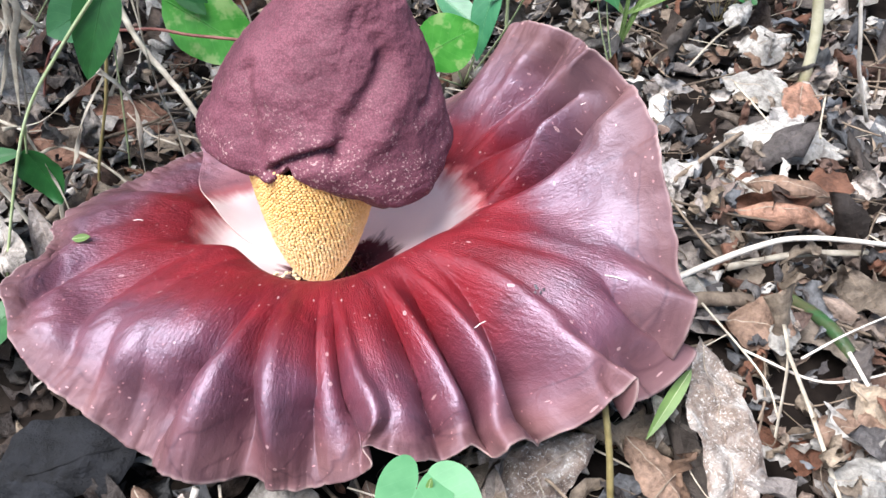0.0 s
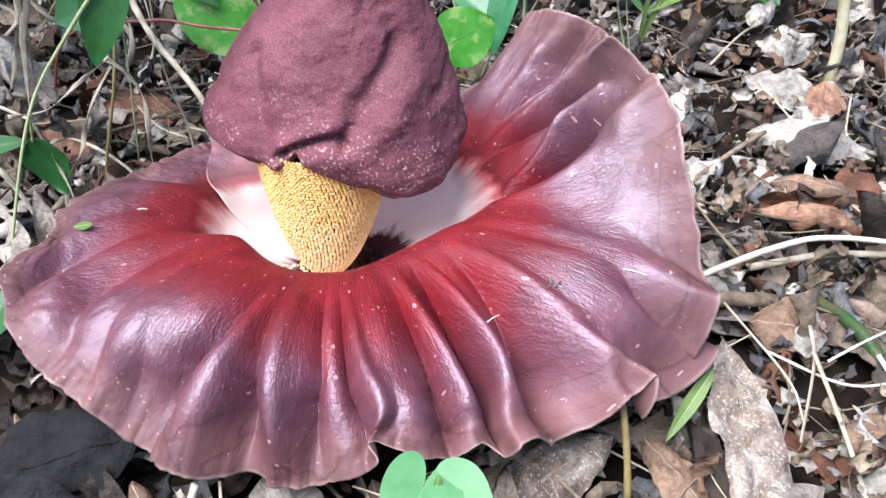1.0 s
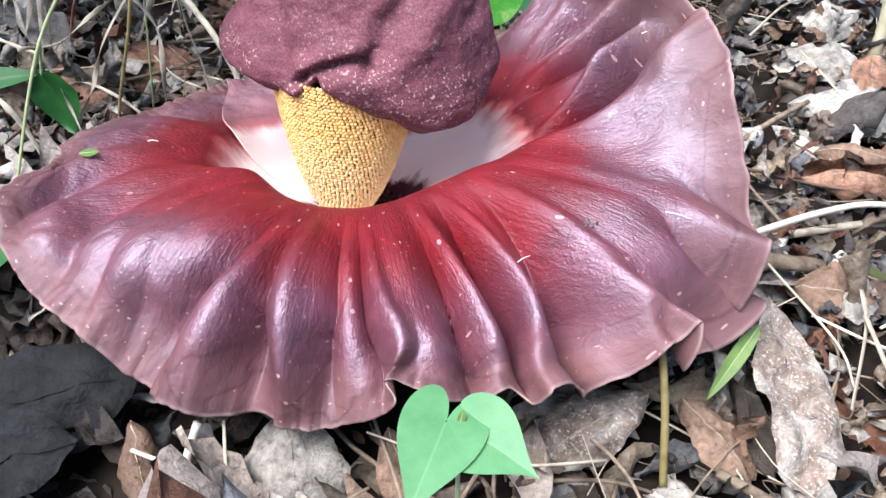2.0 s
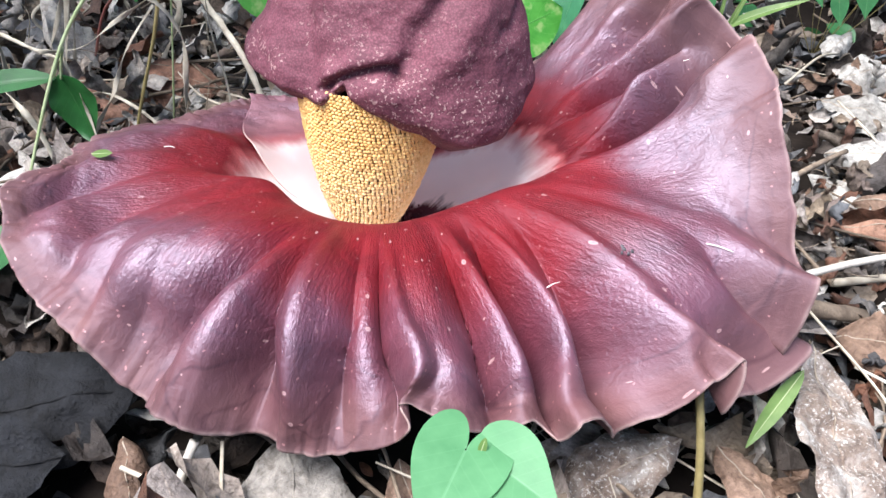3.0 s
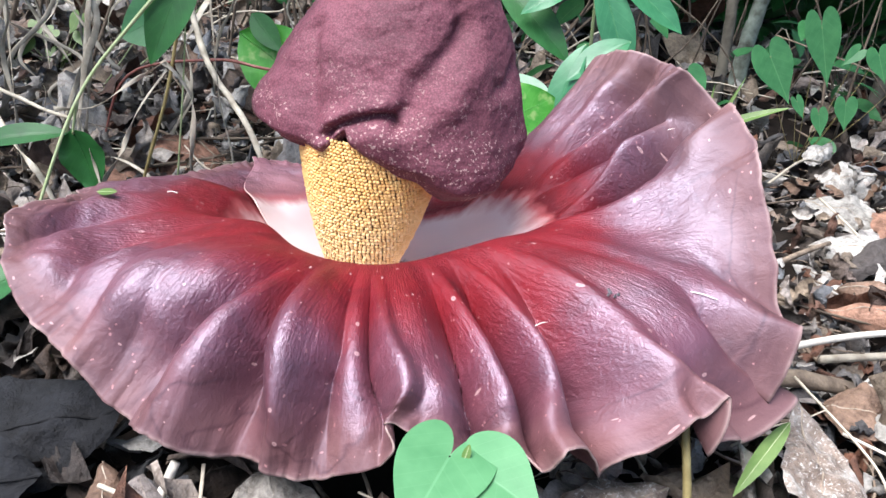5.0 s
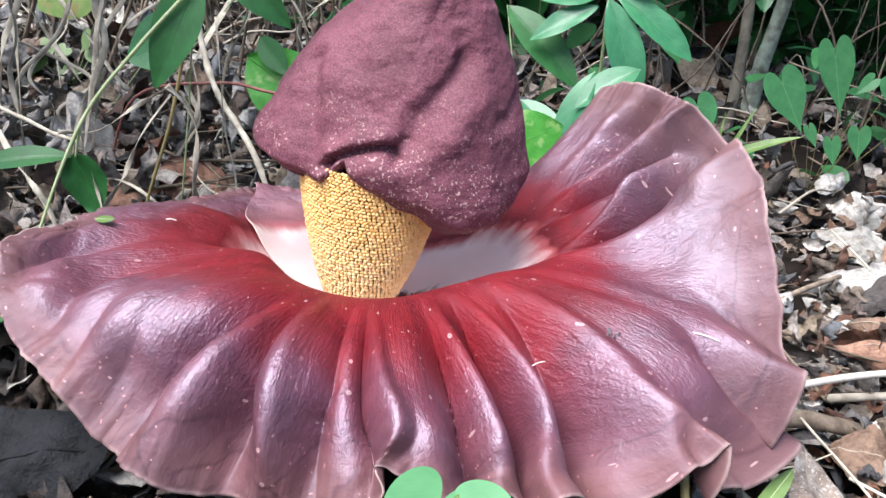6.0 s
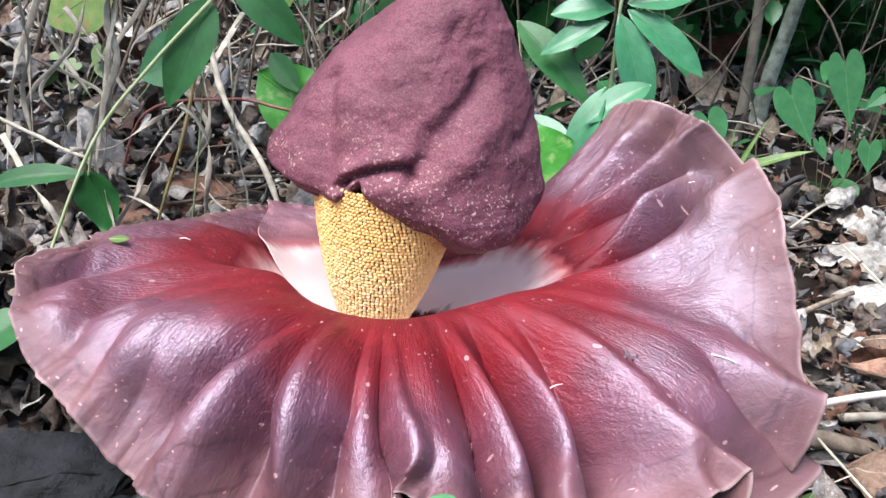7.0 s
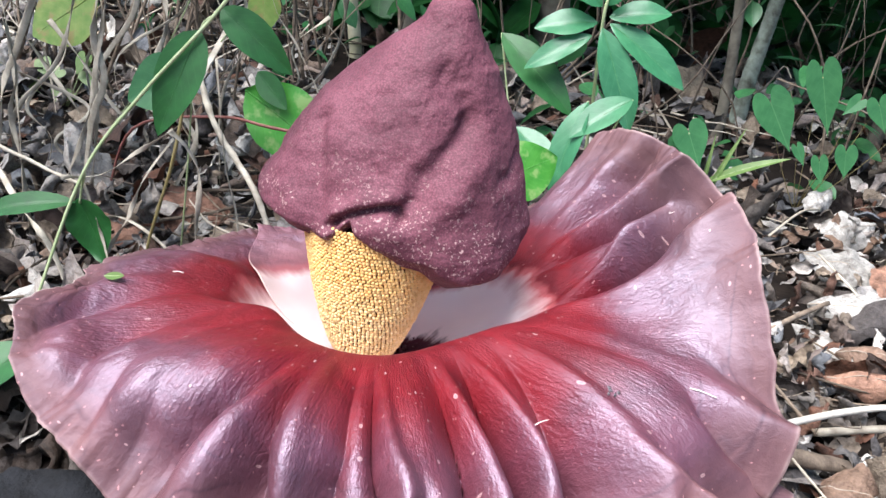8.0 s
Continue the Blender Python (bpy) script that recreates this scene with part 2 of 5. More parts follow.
def dead_leaf_material(name, tones, rough=0.62, spots=0.0):
    """A dry leaf: its tone by chance out of tones, with ribs, mould blotches and grain."""
    m, t, b = material(name, rough, 0.3)
    uv = coords(t, "UV")
    parts = t.nodes.new("ShaderNodeSeparateXYZ")
    t.links.new(uv, parts.inputs[0])
    off = maths(t, "ABSOLUTE", maths(t, "SUBTRACT", parts.outputs["X"], 0.5))
    ob = coords(t)
    pick = t.nodes.new("ShaderNodeObjectInfo")
    isle = t.nodes.new("ShaderNodeNewGeometry")
    r = maths(t, "FRACT", maths(t, "ADD", pick.outputs["Random"], isle.outputs["Random Per Island"]))
    base = ramp(t, r, [(i / max(1, len(tones) - 1), c) for i, c in enumerate(tones)])
    colour = mix(t, 1.0, base, ramp(t, noise_tex(t, ob, 45, 5, 0.65), [(0.25, (0.45, 0.42, 0.40)), (0.5, (1, 1, 1)), (0.75, (1.4, 1.4, 1.42))]), "MULTIPLY")
    grain = noise_tex(t, ob, 380, 4, 0.7)
    colour = mix(t, 0.6, colour, ramp(t, grain, [(0.3, (0.6, 0.58, 0.56)), (0.7, (1.25, 1.25, 1.25))]), "MULTIPLY")
    slant = maths(t, "SUBTRACT", parts.outputs["Y"], maths(t, "MULTIPLY", off, 0.6))
    side = maths(t, "LESS_THAN", maths(t, "ABSOLUTE", maths(t, "SUBTRACT", maths(t, "FRACT", maths(t, "MULTIPLY", slant, 9.0)), 0.5)), 0.035)
    mid = maths(t, "LESS_THAN", off, 0.012)
    lines = maths(t, "MAXIMUM", mid, maths(t, "MULTIPLY", side, 0.4))
    stain = ramp(t, noise_tex(t, ob, 120, 6, 0.7, 0.6), [(0.36, (0.38, 0.34, 0.32)), (0.5, (1, 1, 1)), (0.66, (1.35, 1.33, 1.3))])
    colour = mix(t, 0.75, colour, stain, "MULTIPLY")
    colour = mix(t, maths(t, "MULTIPLY", lines, 0.45), colour, (1.6, 1.5, 1.35), "MULTIPLY")
    if spots:
        film = ramp(t, noise_tex(t, ob, 55, 6, 0.65, 0.8), [(0.46, (0, 0, 0)), (0.66, (0.55, 0.55, 0.55))])
        colour = mix(t, film, colour, (0.53, 0.51, 0.475))
        where = ramp(t, noise_tex(t, ob, 520, 5, 0.7, 0.4), [(0.54, (0, 0, 0)), (0.62, (1, 1, 1))])
        where = maths(t, "MULTIPLY", where, maths(t, "GREATER_THAN", noise_tex(t, ob, 110, 5, 0.7), 0.47))
        colour = mix(t, maths(t, "MULTIPLY", where, spots), colour, (0.74, 0.72, 0.68))
    t.links.new(colour, b.inputs["Base Color"])
    bumped(t, b, [(lines, 0.5, 0.001), (noise_tex(t, ob, 130, 6, 0.7), 0.9, 0.0034), (grain, 0.8, 0.0009)])
    return m


SPATHE = spathe_material()
APPENDIX = appendix_material()
FLORET = floret_material()
# dark brown puts the shade between the florets into the core's colour
CORE = plain_material("spadix_core", (0.06, 0.026, 0.007), (0.11, 0.05, 0.014), 200)
PISTIL = plain_material("pistil_maroon", (0.05, 0.007, 0.013), (0.13, 0.018, 0.030), 300, 0.4)
RIM = plain_material("spathe_rim", (0.38, 0.24, 0.22), (0.56, 0.42, 0.38), 150, 0.6)
CREAM = plain_material("pollen_cream", (0.70, 0.52, 0.25), (0.85, 0.74, 0.52), 300, 0.6)
PALE = plain_material("pale_fibre", (0.62, 0.52, 0.48), (0.80, 0.72, 0.66), 200, 0.6)
CRUMB = plain_material("dark_crumb", (0.02, 0.02, 0.025), (0.10, 0.10, 0.11), 400, 0.5)
SOIL = plain_material("forest_soil", (0.006, 0.0045, 0.004), (0.020, 0.015, 0.012), 35, 0.95, 0.9, 0.08)
STRAW = plain_material("dry_straw", (0.27, 0.225, 0.17), (0.56, 0.50, 0.40), 90, 0.6, 0.4, 0.4, 0.25)
TWIG = plain_material("brown_twig", (0.07, 0.05, 0.037), (0.22, 0.17, 0.125), 120, 0.8, 0.6, 0.3, 0.4)
WHITE_STICK = plain_material("peeled_stick", (0.42, 0.37, 0.31), (0.66, 0.61, 0.54), 140, 0.6, 0.4)
GREEN_STEM = plain_material("green_stem", (0.27, 0.34, 0.15), (0.42, 0.47, 0.28), 90, 0.45)
GREEN_STALK = plain_material("dark_green_stalk", (0.075, 0.060, 0.030), (0.012, 0.070, 0.022), 60, 0.4, 0.7)
RED_STEM = plain_material("red_stem", (0.16, 0.05, 0.04), (0.28, 0.11, 0.09), 120, 0.5)
OLIVE_STALK = plain_material("olive_stalk", (0.17, 0.13, 0.05), (0.33, 0.27, 0.12), 90, 0.5)
BARK = plain_material("grey_bark", (0.06, 0.050, 0.038), (0.18, 0.16, 0.125), 40, 0.85, 0.8)
LICHEN = plain_material("lichen_bark", (0.08, 0.075, 0.055), (0.34, 0.39, 0.32), 50, 0.85, 0.8)
CANE = plain_material("pale_cane", (0.34, 0.31, 0.18), (0.66, 0.62, 0.46), 40, 0.5, 0.3)
LEAF_HEART = leaf_material("leaf_fresh_green", (0.060, 0.200, 0.080), (0.095, 0.265, 0.115), (0.15, 0.34, 0.17), 0.5, 0.22)
LEAF_DARK = leaf_material("leaf_dark_green", (0.008, 0.068, 0.012), (0.018, 0.12, 0.024), (0.08, 0.22, 0.06), 0.5, 0.15)
LEAF_MID = leaf_material("leaf_mid_green", (0.028, 0.135, 0.045), (0.055, 0.20, 0.068), (0.13, 0.31, 0.12), 0.38, 0.3)
LEAF_GLOSS = leaf_material("leaf_glossy_green", (0.022, 0.13, 0.055), (0.05, 0.20, 0.09), (0.16, 0.36, 0.18), 0.36, 0.15)
LEAF_LIME = leaf_material("leaf_lime_green", (0.11, 0.20, 0.05), (0.19, 0.29, 0.09), (0.28, 0.38, 0.16), 0.45, 0.4)
LEAF_BRIGHT = leaf_material("leaf_bright_green", (0.045, 0.27, 0.03), (0.10, 0.38, 0.06), (0.22, 0.50, 0.16), 0.4, 0.35, (0.30, 0.46, 0.16))
LEAF_WORN = leaf_material("leaf_worn_yellow", (0.14, 0.28, 0.05), (0.30, 0.38, 0.10), (0.40, 0.45, 0.20), 0.5, 0.3, (0.34, 0.26, 0.10))
TONES = [(0.090, 0.042, 0.026), (0.33, 0.315, 0.30), (0.15, 0.09, 0.058), (0.48, 0.455, 0.42), (0.060, 0.046, 0.038), (0.15, 0.16, 0.175),
         (0.034, 0.028, 0.025), (0.17, 0.075, 0.045), (0.53, 0.51, 0.475), (0.060, 0.053, 0.053), (0.29, 0.23, 0.17), (0.046, 0.038, 0.035), (0.14, 0.10, 0.075)]
DEAD = dead_leaf_material("dead_leaf_mixed", TONES)
DEAD_GREY = dead_leaf_material("dead_leaf_grey", [(0.26, 0.25, 0.23), (0.40, 0.385, 0.36)])
DEAD_BROWN = dead_leaf_material("dead_leaf_brown", [(0.12, 0.075, 0.053), (0.22, 0.145, 0.105)], 0.55)
DEAD_RUST = dead_leaf_material("dead_leaf_rust", [(0.22, 0.115, 0.08), (0.29, 0.165, 0.115)], 0.55)
# wet and damp leaves; near-black, as their colour also holds the bloom's shade
DEAD_WET_SHADE = dead_leaf_material("dead_leaf_wet_shade", [(0.004, 0.004, 0.005), (0.010, 0.011, 0.014)], 0.8)
DEAD_DAMP_SHADE = dead_leaf_material("dead_leaf_damp_shade", [(0.010, 0.008, 0.007), (0.044, 0.029, 0.021), (0.016, 0.017, 0.019), (0.062, 0.052, 0.044)], 0.55)
DEAD_ASH = dead_leaf_material("dead_leaf_ash", [(0.17, 0.155, 0.14), (0.26, 0.24, 0.215)], 0.5)
DEAD_MOULD = dead_leaf_material("dead_leaf_mould", [(0.16, 0.115, 0.09), (0.23, 0.18, 0.15)], 0.42, 0.6)
RIB_DRY = plain_material("dry_rib", (0.20, 0.16, 0.12), (0.36, 0.30, 0.24), 150, 0.7)
RIBS = {"leaf_dark_green": LEAF_DARK, "leaf_mid_green": LEAF_MID, "leaf_glossy_green": LEAF_MID, "leaf_lime_green": GREEN_STEM, "dead_leaf_mixed": RIB_DRY, "dead_leaf_grey": RIB_DRY,
        "dead_leaf_brown": RIB_DRY, "dead_leaf_mould": RIB_DRY, "dead_leaf_rust": RIB_DRY}


# ---- mesh helpers ----
def solid(name, verts, faces, mat, parent=None, label="", uvs=None, smooth=True):
    """One mesh object from arrays; a part of parent if there is one."""
    me = bpy.data.meshes.new(name)
    me.from_pydata([tuple(map(float, v)) for v in verts], [], [tuple(map(int, f)) for f in faces])
    if uvs is not None:
        layer = me.uv_layers.new(name="UVMap")
        index = np.empty(len(me.loops), dtype=np.int32)
        me.loops.foreach_get("vertex_index", index)
        layer.data.foreach_set("uv", np.asarray(uvs, dtype=np.float32)[index].ravel())
    if smooth:
        me.polygons.foreach_set("use_smooth", np.ones(len(me.polygons), dtype=bool))
    me.materials.append(mat)
    me.update()
    ob = new(name, me)
    if parent:
        ob.parent = parent
    if label:
        ob["label"] = label
    return ob


def empty(name, at=(0, 0, 0)):
    ob = new(name)
    ob.location = at
    ob.empty_display_size = 0.02
    return ob


def under(ob, thing):
    """Makes ob, built in world places, a part of thing."""
    ob.parent = thing
    ob.matrix_parent_inverse = Matrix.Translation(thing.location).inverted()
    return ob


def grid_faces(rows, cols, wrap=False):
    r = np.arange(rows - 1)[:, None]
    c = np.arange(cols if wrap else cols - 1)[None, :]
    d = (c + 1) % cols
    return np.stack([r * cols + c, r * cols + d, (r + 1) * cols + d, (r + 1) * cols + c], -1).reshape(-1, 4)


def smooth_line(points, steps=6):
    """A Catmull-Rom line through points."""
    p = np.array(points, float)
    if len(p) == 2:
        return p[0] + (p[1] - p[0]) * np.linspace(0, 1, steps + 1)[:, None]
    p = np.vstack([2 * p[0] - p[1], p, 2 * p[-1] - p[-2]])
    out = []
    for i in range(1, len(p) - 2):
        u = np.linspace(0, 1, steps, endpoint=False)[:, None]
        a, b, c, d = p[i - 1:i + 3]
        out.append(0.5 * (2 * b + (c - a) * u + (2 * a - 5 * b + 4 * c - d) * u ** 2 + (3 * b - a - 3 * c + d) * u ** 3))
    return np.vstack(out + [p[-2:-1]])


def tube_arrays(points, start, end=None, sides=7, steps=6, flat=1.0, rough=0.0, seed=0, turn=0.0):
    """Verts and faces of a tapered stem along points; flat < 1 makes a ribbon of it, which turn twists by degrees."""
    rng = np.random.default_rng(seed)
    end = start if end is None else end
    line = smooth_line(points, steps)
    n = len(line)
    along = np.gradient(line, axis=0)
    along /= np.linalg.norm(along, axis=1)[:, None] + 1e-9
    side = np.cross(along, (0.13, -1.0, 0.21))
    side /= np.linalg.norm(side, axis=1)[:, None] + 1e-9
    third = np.cross(along, side)
    if turn:
        q = np.radians(turn) * (np.linspace(0, 1, n) + 0.12 * np.sin(np.linspace(0, 9, n) + seed))[:, None]
        side, third = side * np.cos(q) + third * np.sin(q), third * np.cos(q) - side * np.sin(q)
    a = np.linspace(0, 2 * np.pi, sides, endpoint=False)
    r = np.linspace(start, end, n)[:, None] * (1 + rough * rng.normal(size=(n, sides)))
    v = line[:, None] + side[:, None] * (np.cos(a) * r)[..., None] + third[:, None] * (np.sin(a) * r * flat)[..., None]
    v = np.vstack([v.reshape(-1, 3), line[:1], line[-1:]])
    f = [tuple(q) for q in grid_faces(n, sides, True)]
    f += [(n * sides, (i + 1) % sides, i) for i in range(sides)]
    f += [(n * sides + 1, (n - 1) * sides + i, (n - 1) * sides + (i + 1) % sides) for i in range(sides)]
    return v, f


def stem(name, points, start, end, mat, thing=None, label="", **shape):
    v, f = tube_arrays(points, start, end, **shape)
    ob = solid(name, v, f, mat, None, label)
    return under(ob, thing) if thing else ob


def joined(pieces):
    """Verts, faces and UVs of many pieces as one mesh."""
    verts, faces, uvs, n = [], [], [], 0
    for v, f, *u in pieces:
        verts.append(np.asarray(v))
        faces += [tuple(i + n for i in face) for face in f]
        uvs.append(u[0] if u else np.zeros((len(v), 2)))
        n += len(v)
    return np.vstack(verts), faces, np.vstack(uvs)


def heart_arrays(length, width, fold=0.0, arch=0.0, wave=0.0, seed=0, rings=8, turns=40):
    """A heart-shaped leaf: the stalk meets it at the sinus, +Y runs to the tip, +Z is up."""
    t = np.linspace(0, 2 * np.pi, turns, endpoint=False)[None, :]
    s = np.linspace(0.02, 1, rings)[:, None]
    x = s * np.sin(t) ** 3 * width / 2
    y = s * (5 - 13 * np.cos(t) + 5 * np.cos(2 * t) + 2 * np.cos(3 * t) + np.cos(4 * t)) / 22 * length
    z = fold * np.abs(x) + arch * length * (1 - (y / length - 0.4) ** 2 * 3) + wave * length * s ** 2 * np.sin(3 * t + seed)
    z = z - z[0].mean()
    uv = np.stack([x / width + 0.5, np.clip(y / length * 0.8 + 0.2, 0, 1)], -1)
    return np.stack([x, y, z], -1).reshape(-1, 3), grid_faces(rings, turns, True), uv.reshape(-1, 2)


def leaf_arrays(length, width, shape=1.0, fold=0.0, arch=0.0, curl=0.0, wave=0.0, twist=0.0, ragged=0.0, crumple=0.0, seed=0, nu=14, nv=8):
    """A leaf along +Y from its stalk, facing +Z. shape < 1: widest near the stalk;
    fold: rise of the halves; arch: bow along the rib; curl: degrees by which the edges roll up."""
    rng = np.random.default_rng(seed)
    u = np.linspace(0, 1, nu + 1)[:, None]
    v = np.linspace(-1, 1, nv + 1)[None, :]
    half = width / 2 * np.sin(np.pi * np.clip(u, 0, 1) ** shape) ** 0.82 + 0.012 * width
    off = rng.random() * 40
    edge = 1 + 2.2 * ragged * (fbm(u * 9 + off, np.sign(v) * 3 + 8 + 0 * u, seed % 83, 3) * np.abs(v) ** 2)
    x = v * half * edge
    y = length * u + 0 * v
    z = fold * np.abs(x) + arch * length * 4 * u * (1 - u) + 0 * x
    if curl:
        a = np.abs(v) * radians(abs(curl)) * (0.75 + 0.5 * rng.random()) + 1e-6
        rr = np.abs(x) / a
        z = z + np.sign(curl) * rr * (1 - np.cos(a))
        x = np.sign(v) * rr * np.sin(a)
    if wave:
        p, q = rng.random(2) * 6
        z = z + wave * length * (np.sin(u * 11 + p + v * 2) * v ** 2 + 0.5 * np.sin(u * 23 + q) * np.abs(v) ** 3 * np.sign(v))
    if crumple:
        s = rng.random() * 50
        z = z + crumple * length * fbm(x / length * 7 + s, y / length * 7 + s, seed % 97, 3)
        x = x + 0.5 * crumple * length * fbm(x / length * 6 + s + 9, y / length * 6 + s, seed % 89, 2)
    if twist:
        t = radians(twist) * (u - 0.3)
        x, z = x * np.cos(t) - z * np.sin(t), x * np.sin(t) + z * np.cos(t)
    verts = np.stack(np.broadcast_arrays(x, y, z), -1).reshape(-1, 3)
    uvs = np.stack(np.broadcast_arrays(v * 0.5 + 0.5, u), -1).reshape(-1, 2)
    return verts, grid_faces(nu + 1, nv + 1), uvs


def aim(base, tip, facing=(0, 0, 1)):
    """The pose that takes +Y along base to tip and +Z towards facing."""
    base, tip = Vector(base), Vector(tip)
    y = (tip - base).normalized()
    z = Vector(facing)
    z = (z - y * z.dot(y)).normalized()
    m = Matrix((y.cross(z), y, z)).transposed().to_4x4()
    m.translation = base
    return m


def leaf(name, base, tip, width, mat, thing=None, facing=(0, -0.6, 0.8), label="", **shape):
    length = (Vector(tip) - Vector(base)).length
    if shape.pop("lobe", 0):
        v, f, uv = heart_arrays(length, width, **shape)
        line = None
    else:
        v, f, uv = leaf_arrays(length, width, **shape)
        across = shape.get("nv", 8) + 1
        line = v[across // 2::across][:-1]
    ob = solid(name, v, f, mat, None, label, uv)
    m = aim(base, tip, facing)
    if thing:
        ob.parent = thing
        ob.matrix_parent_inverse = Matrix.Translation(thing.location).inverted()
    ob.matrix_basis = m
    if line is not None:
        add_midrib(ob, line[::2], max(0.0003, width * 0.016), RIBS.get(mat.name, mat))
    return ob


def add_midrib(blade, line, radius, mat):
    """A raised rib along the middle of a leaf, as its part."""
    v, f = tube_arrays(line, radius, radius * 0.35, 5, 2, 0.7)
    rib = solid("midrib", v, f, mat)
    rib.parent = blade
    return rib


def fbm(x, y, seed=0, octaves=4):
    """Smooth value noise over arrays, about -1 to 1."""
    rng = np.random.default_rng(seed)
    table = rng.random((64, 64)) * 2 - 1
    out, amp = 0, 0.5
    for _ in range(octaves):
        i, j = np.floor(x).astype(int), np.floor(y).astype(int)
        a, b = x - i, y - j
        a, b = a * a * (3 - 2 * a), b * b * (3 - 2 * b)
        t = lambda p, q: table[p % 64, q % 64]
        out = out + amp * ((t(i, j) * (1 - a) + t(i + 1, j) * a) * (1 - b) + (t(i, j + 1) * (1 - a) + t(i + 1, j + 1) * a) * b)
        x, y, amp = x * 2.03 + 17, y * 2.03 + 5, amp * 0.5
    return out


def fbm3(x, y, z, seed=0, octaves=3):
    """The same in three dimensions."""
    table = np.random.default_rng(seed).random((32, 32, 32)) * 2 - 1
    out, amp = 0, 0.5
    for _ in range(octaves):
        i, j, k = (np.floor(q).astype(int) for q in (x, y, z))
        a, b, c = x - i, y - j, z - k
        a, b, c = (q * q * (3 - 2 * q) for q in (a, b, c))
        for p in (0, 1):
            for q in (0, 1):
                for r in (0, 1):
                    w = (a if p else 1 - a) * (b if q else 1 - b) * (c if r else 1 - c)
                    out = out + amp * w * table[(i + p) % 32, (j + q) % 32, (k + r) % 32]
        x, y, z, amp = x * 2.03 + 7, y * 2.03 + 5, z * 2.03 + 3, amp * 0.5
    return out


def ring(keys):
    """A smooth periodic function of the angle in degrees, through rows of (angle, value, ...)."""
    k = np.array(sorted(keys), float)
    ang = np.concatenate([k[-3:, 0] - 360, k[:, 0], k[:3, 0] + 360])
    val = np.vstack([k[-3:, 1:], k[:, 1:], k[:3, 1:]])
    h = np.diff(ang)[:, None]
    d = np.diff(val, axis=0) / h
    slope = np.zeros_like(val)
    same = d[:-1] * d[1:] > 0
    slope[1:-1] = np.where(same, 2 * d[:-1] * d[1:] / np.where(same, d[:-1] + d[1:], 1), 0)

    def value(a):
        a = np.asarray(a, float) % 360
        i = np.clip(np.searchsorted(ang, a, side="right") - 1, 0, len(ang) - 2)
        w = h[i, 0]
        s = ((a - ang[i]) / w)[..., None]
        w = w[..., None]
        return (val[i] * (2 * s ** 3 - 3 * s ** 2 + 1) + slope[i] * w * (s ** 3 - 2 * s ** 2 + s)
                + val[i + 1] * (3 * s ** 2 - 2 * s ** 3) + slope[i + 1] * w * (s ** 3 - s ** 2))
    return value


def step(a, b, x):
    t = np.clip((x - a) / (b - a), 0, 1)
    return t * t * (3 - 2 * t)


# ---- ground ----
def ground_height(x, y):
    x, y = np.asarray(x, float), np.asarray(y, float)
    near = np.exp(-(x ** 2 + y ** 2) / 9)
    return (-0.016 - 0.035 * x * near) + 0.010 * fbm(x * 6 + 40, y * 6 + 40, 3) * near + 0.03 * fbm(x * 1.3 + 50, y * 1.3 + 50, 4) * (1 - np.exp(-((x ** 2 + y ** 2) / 1.2) ** 2))


def ground():
    s = np.linspace(-1, 1, 241)
    reach = np.sign(s) * (np.abs(s) * 1.6 + 60 * np.abs(s) ** 9 + 240 * np.abs(s) ** 40)
    x, y = np.meshgrid(reach, reach)
    v = np.stack([x, y, ground_height(x, y)], -1).reshape(-1, 3)
    ob = solid("ground", v, grid_faces(241, 241), SOIL)
    tagged(ob, "dark damp forest soil under the leaf litter", "ground", kind="structure")


ground()

# ---- the flower ----
CX, CY = -0.020, 0.020
# angle; wall radius and height; crest radius and height; mid radius and height
INNER = ring([
    (0, 0.052, 0.060, 0.087, 0.096, 0.147, 0.103), (20, 0.060, 0.062, 0.100, 0.092, 0.141, 0.126), (37, 0.062, 0.060, 0.100, 0.095, 0.141, 0.137),
    (53, 0.062, 0.058, 0.095, 0.090, 0.130, 0.128), (70, 0.060, 0.054, 0.090, 0.068, 0.125, 0.086), (100, 0.058, 0.050, 0.080, 0.055, 0.115, 0.060),
    (150, 0.065, 0.048, 0.095, 0.057, 0.125, 0.062), (178, 0.068, 0.050, 0.096, 0.078, 0.130, 0.082), (197, 0.064, 0.054, 0.092, 0.077, 0.141, 0.089),
    (215, 0.056, 0.057, 0.069, 0.0856, 0.154, 0.084), (240, 0.050, 0.055, 0.0645, 0.0845, 0.130, 0.0935), (275, 0.042, 0.059, 0.065, 0.0858, 0.138, 0.0848),
    (315, 0.045, 0.062, 0.0624, 0.089, 0.1385, 0.0715), (345, 0.050, 0.060, 0.0733, 0.0952, 0.162, 0.0988)])
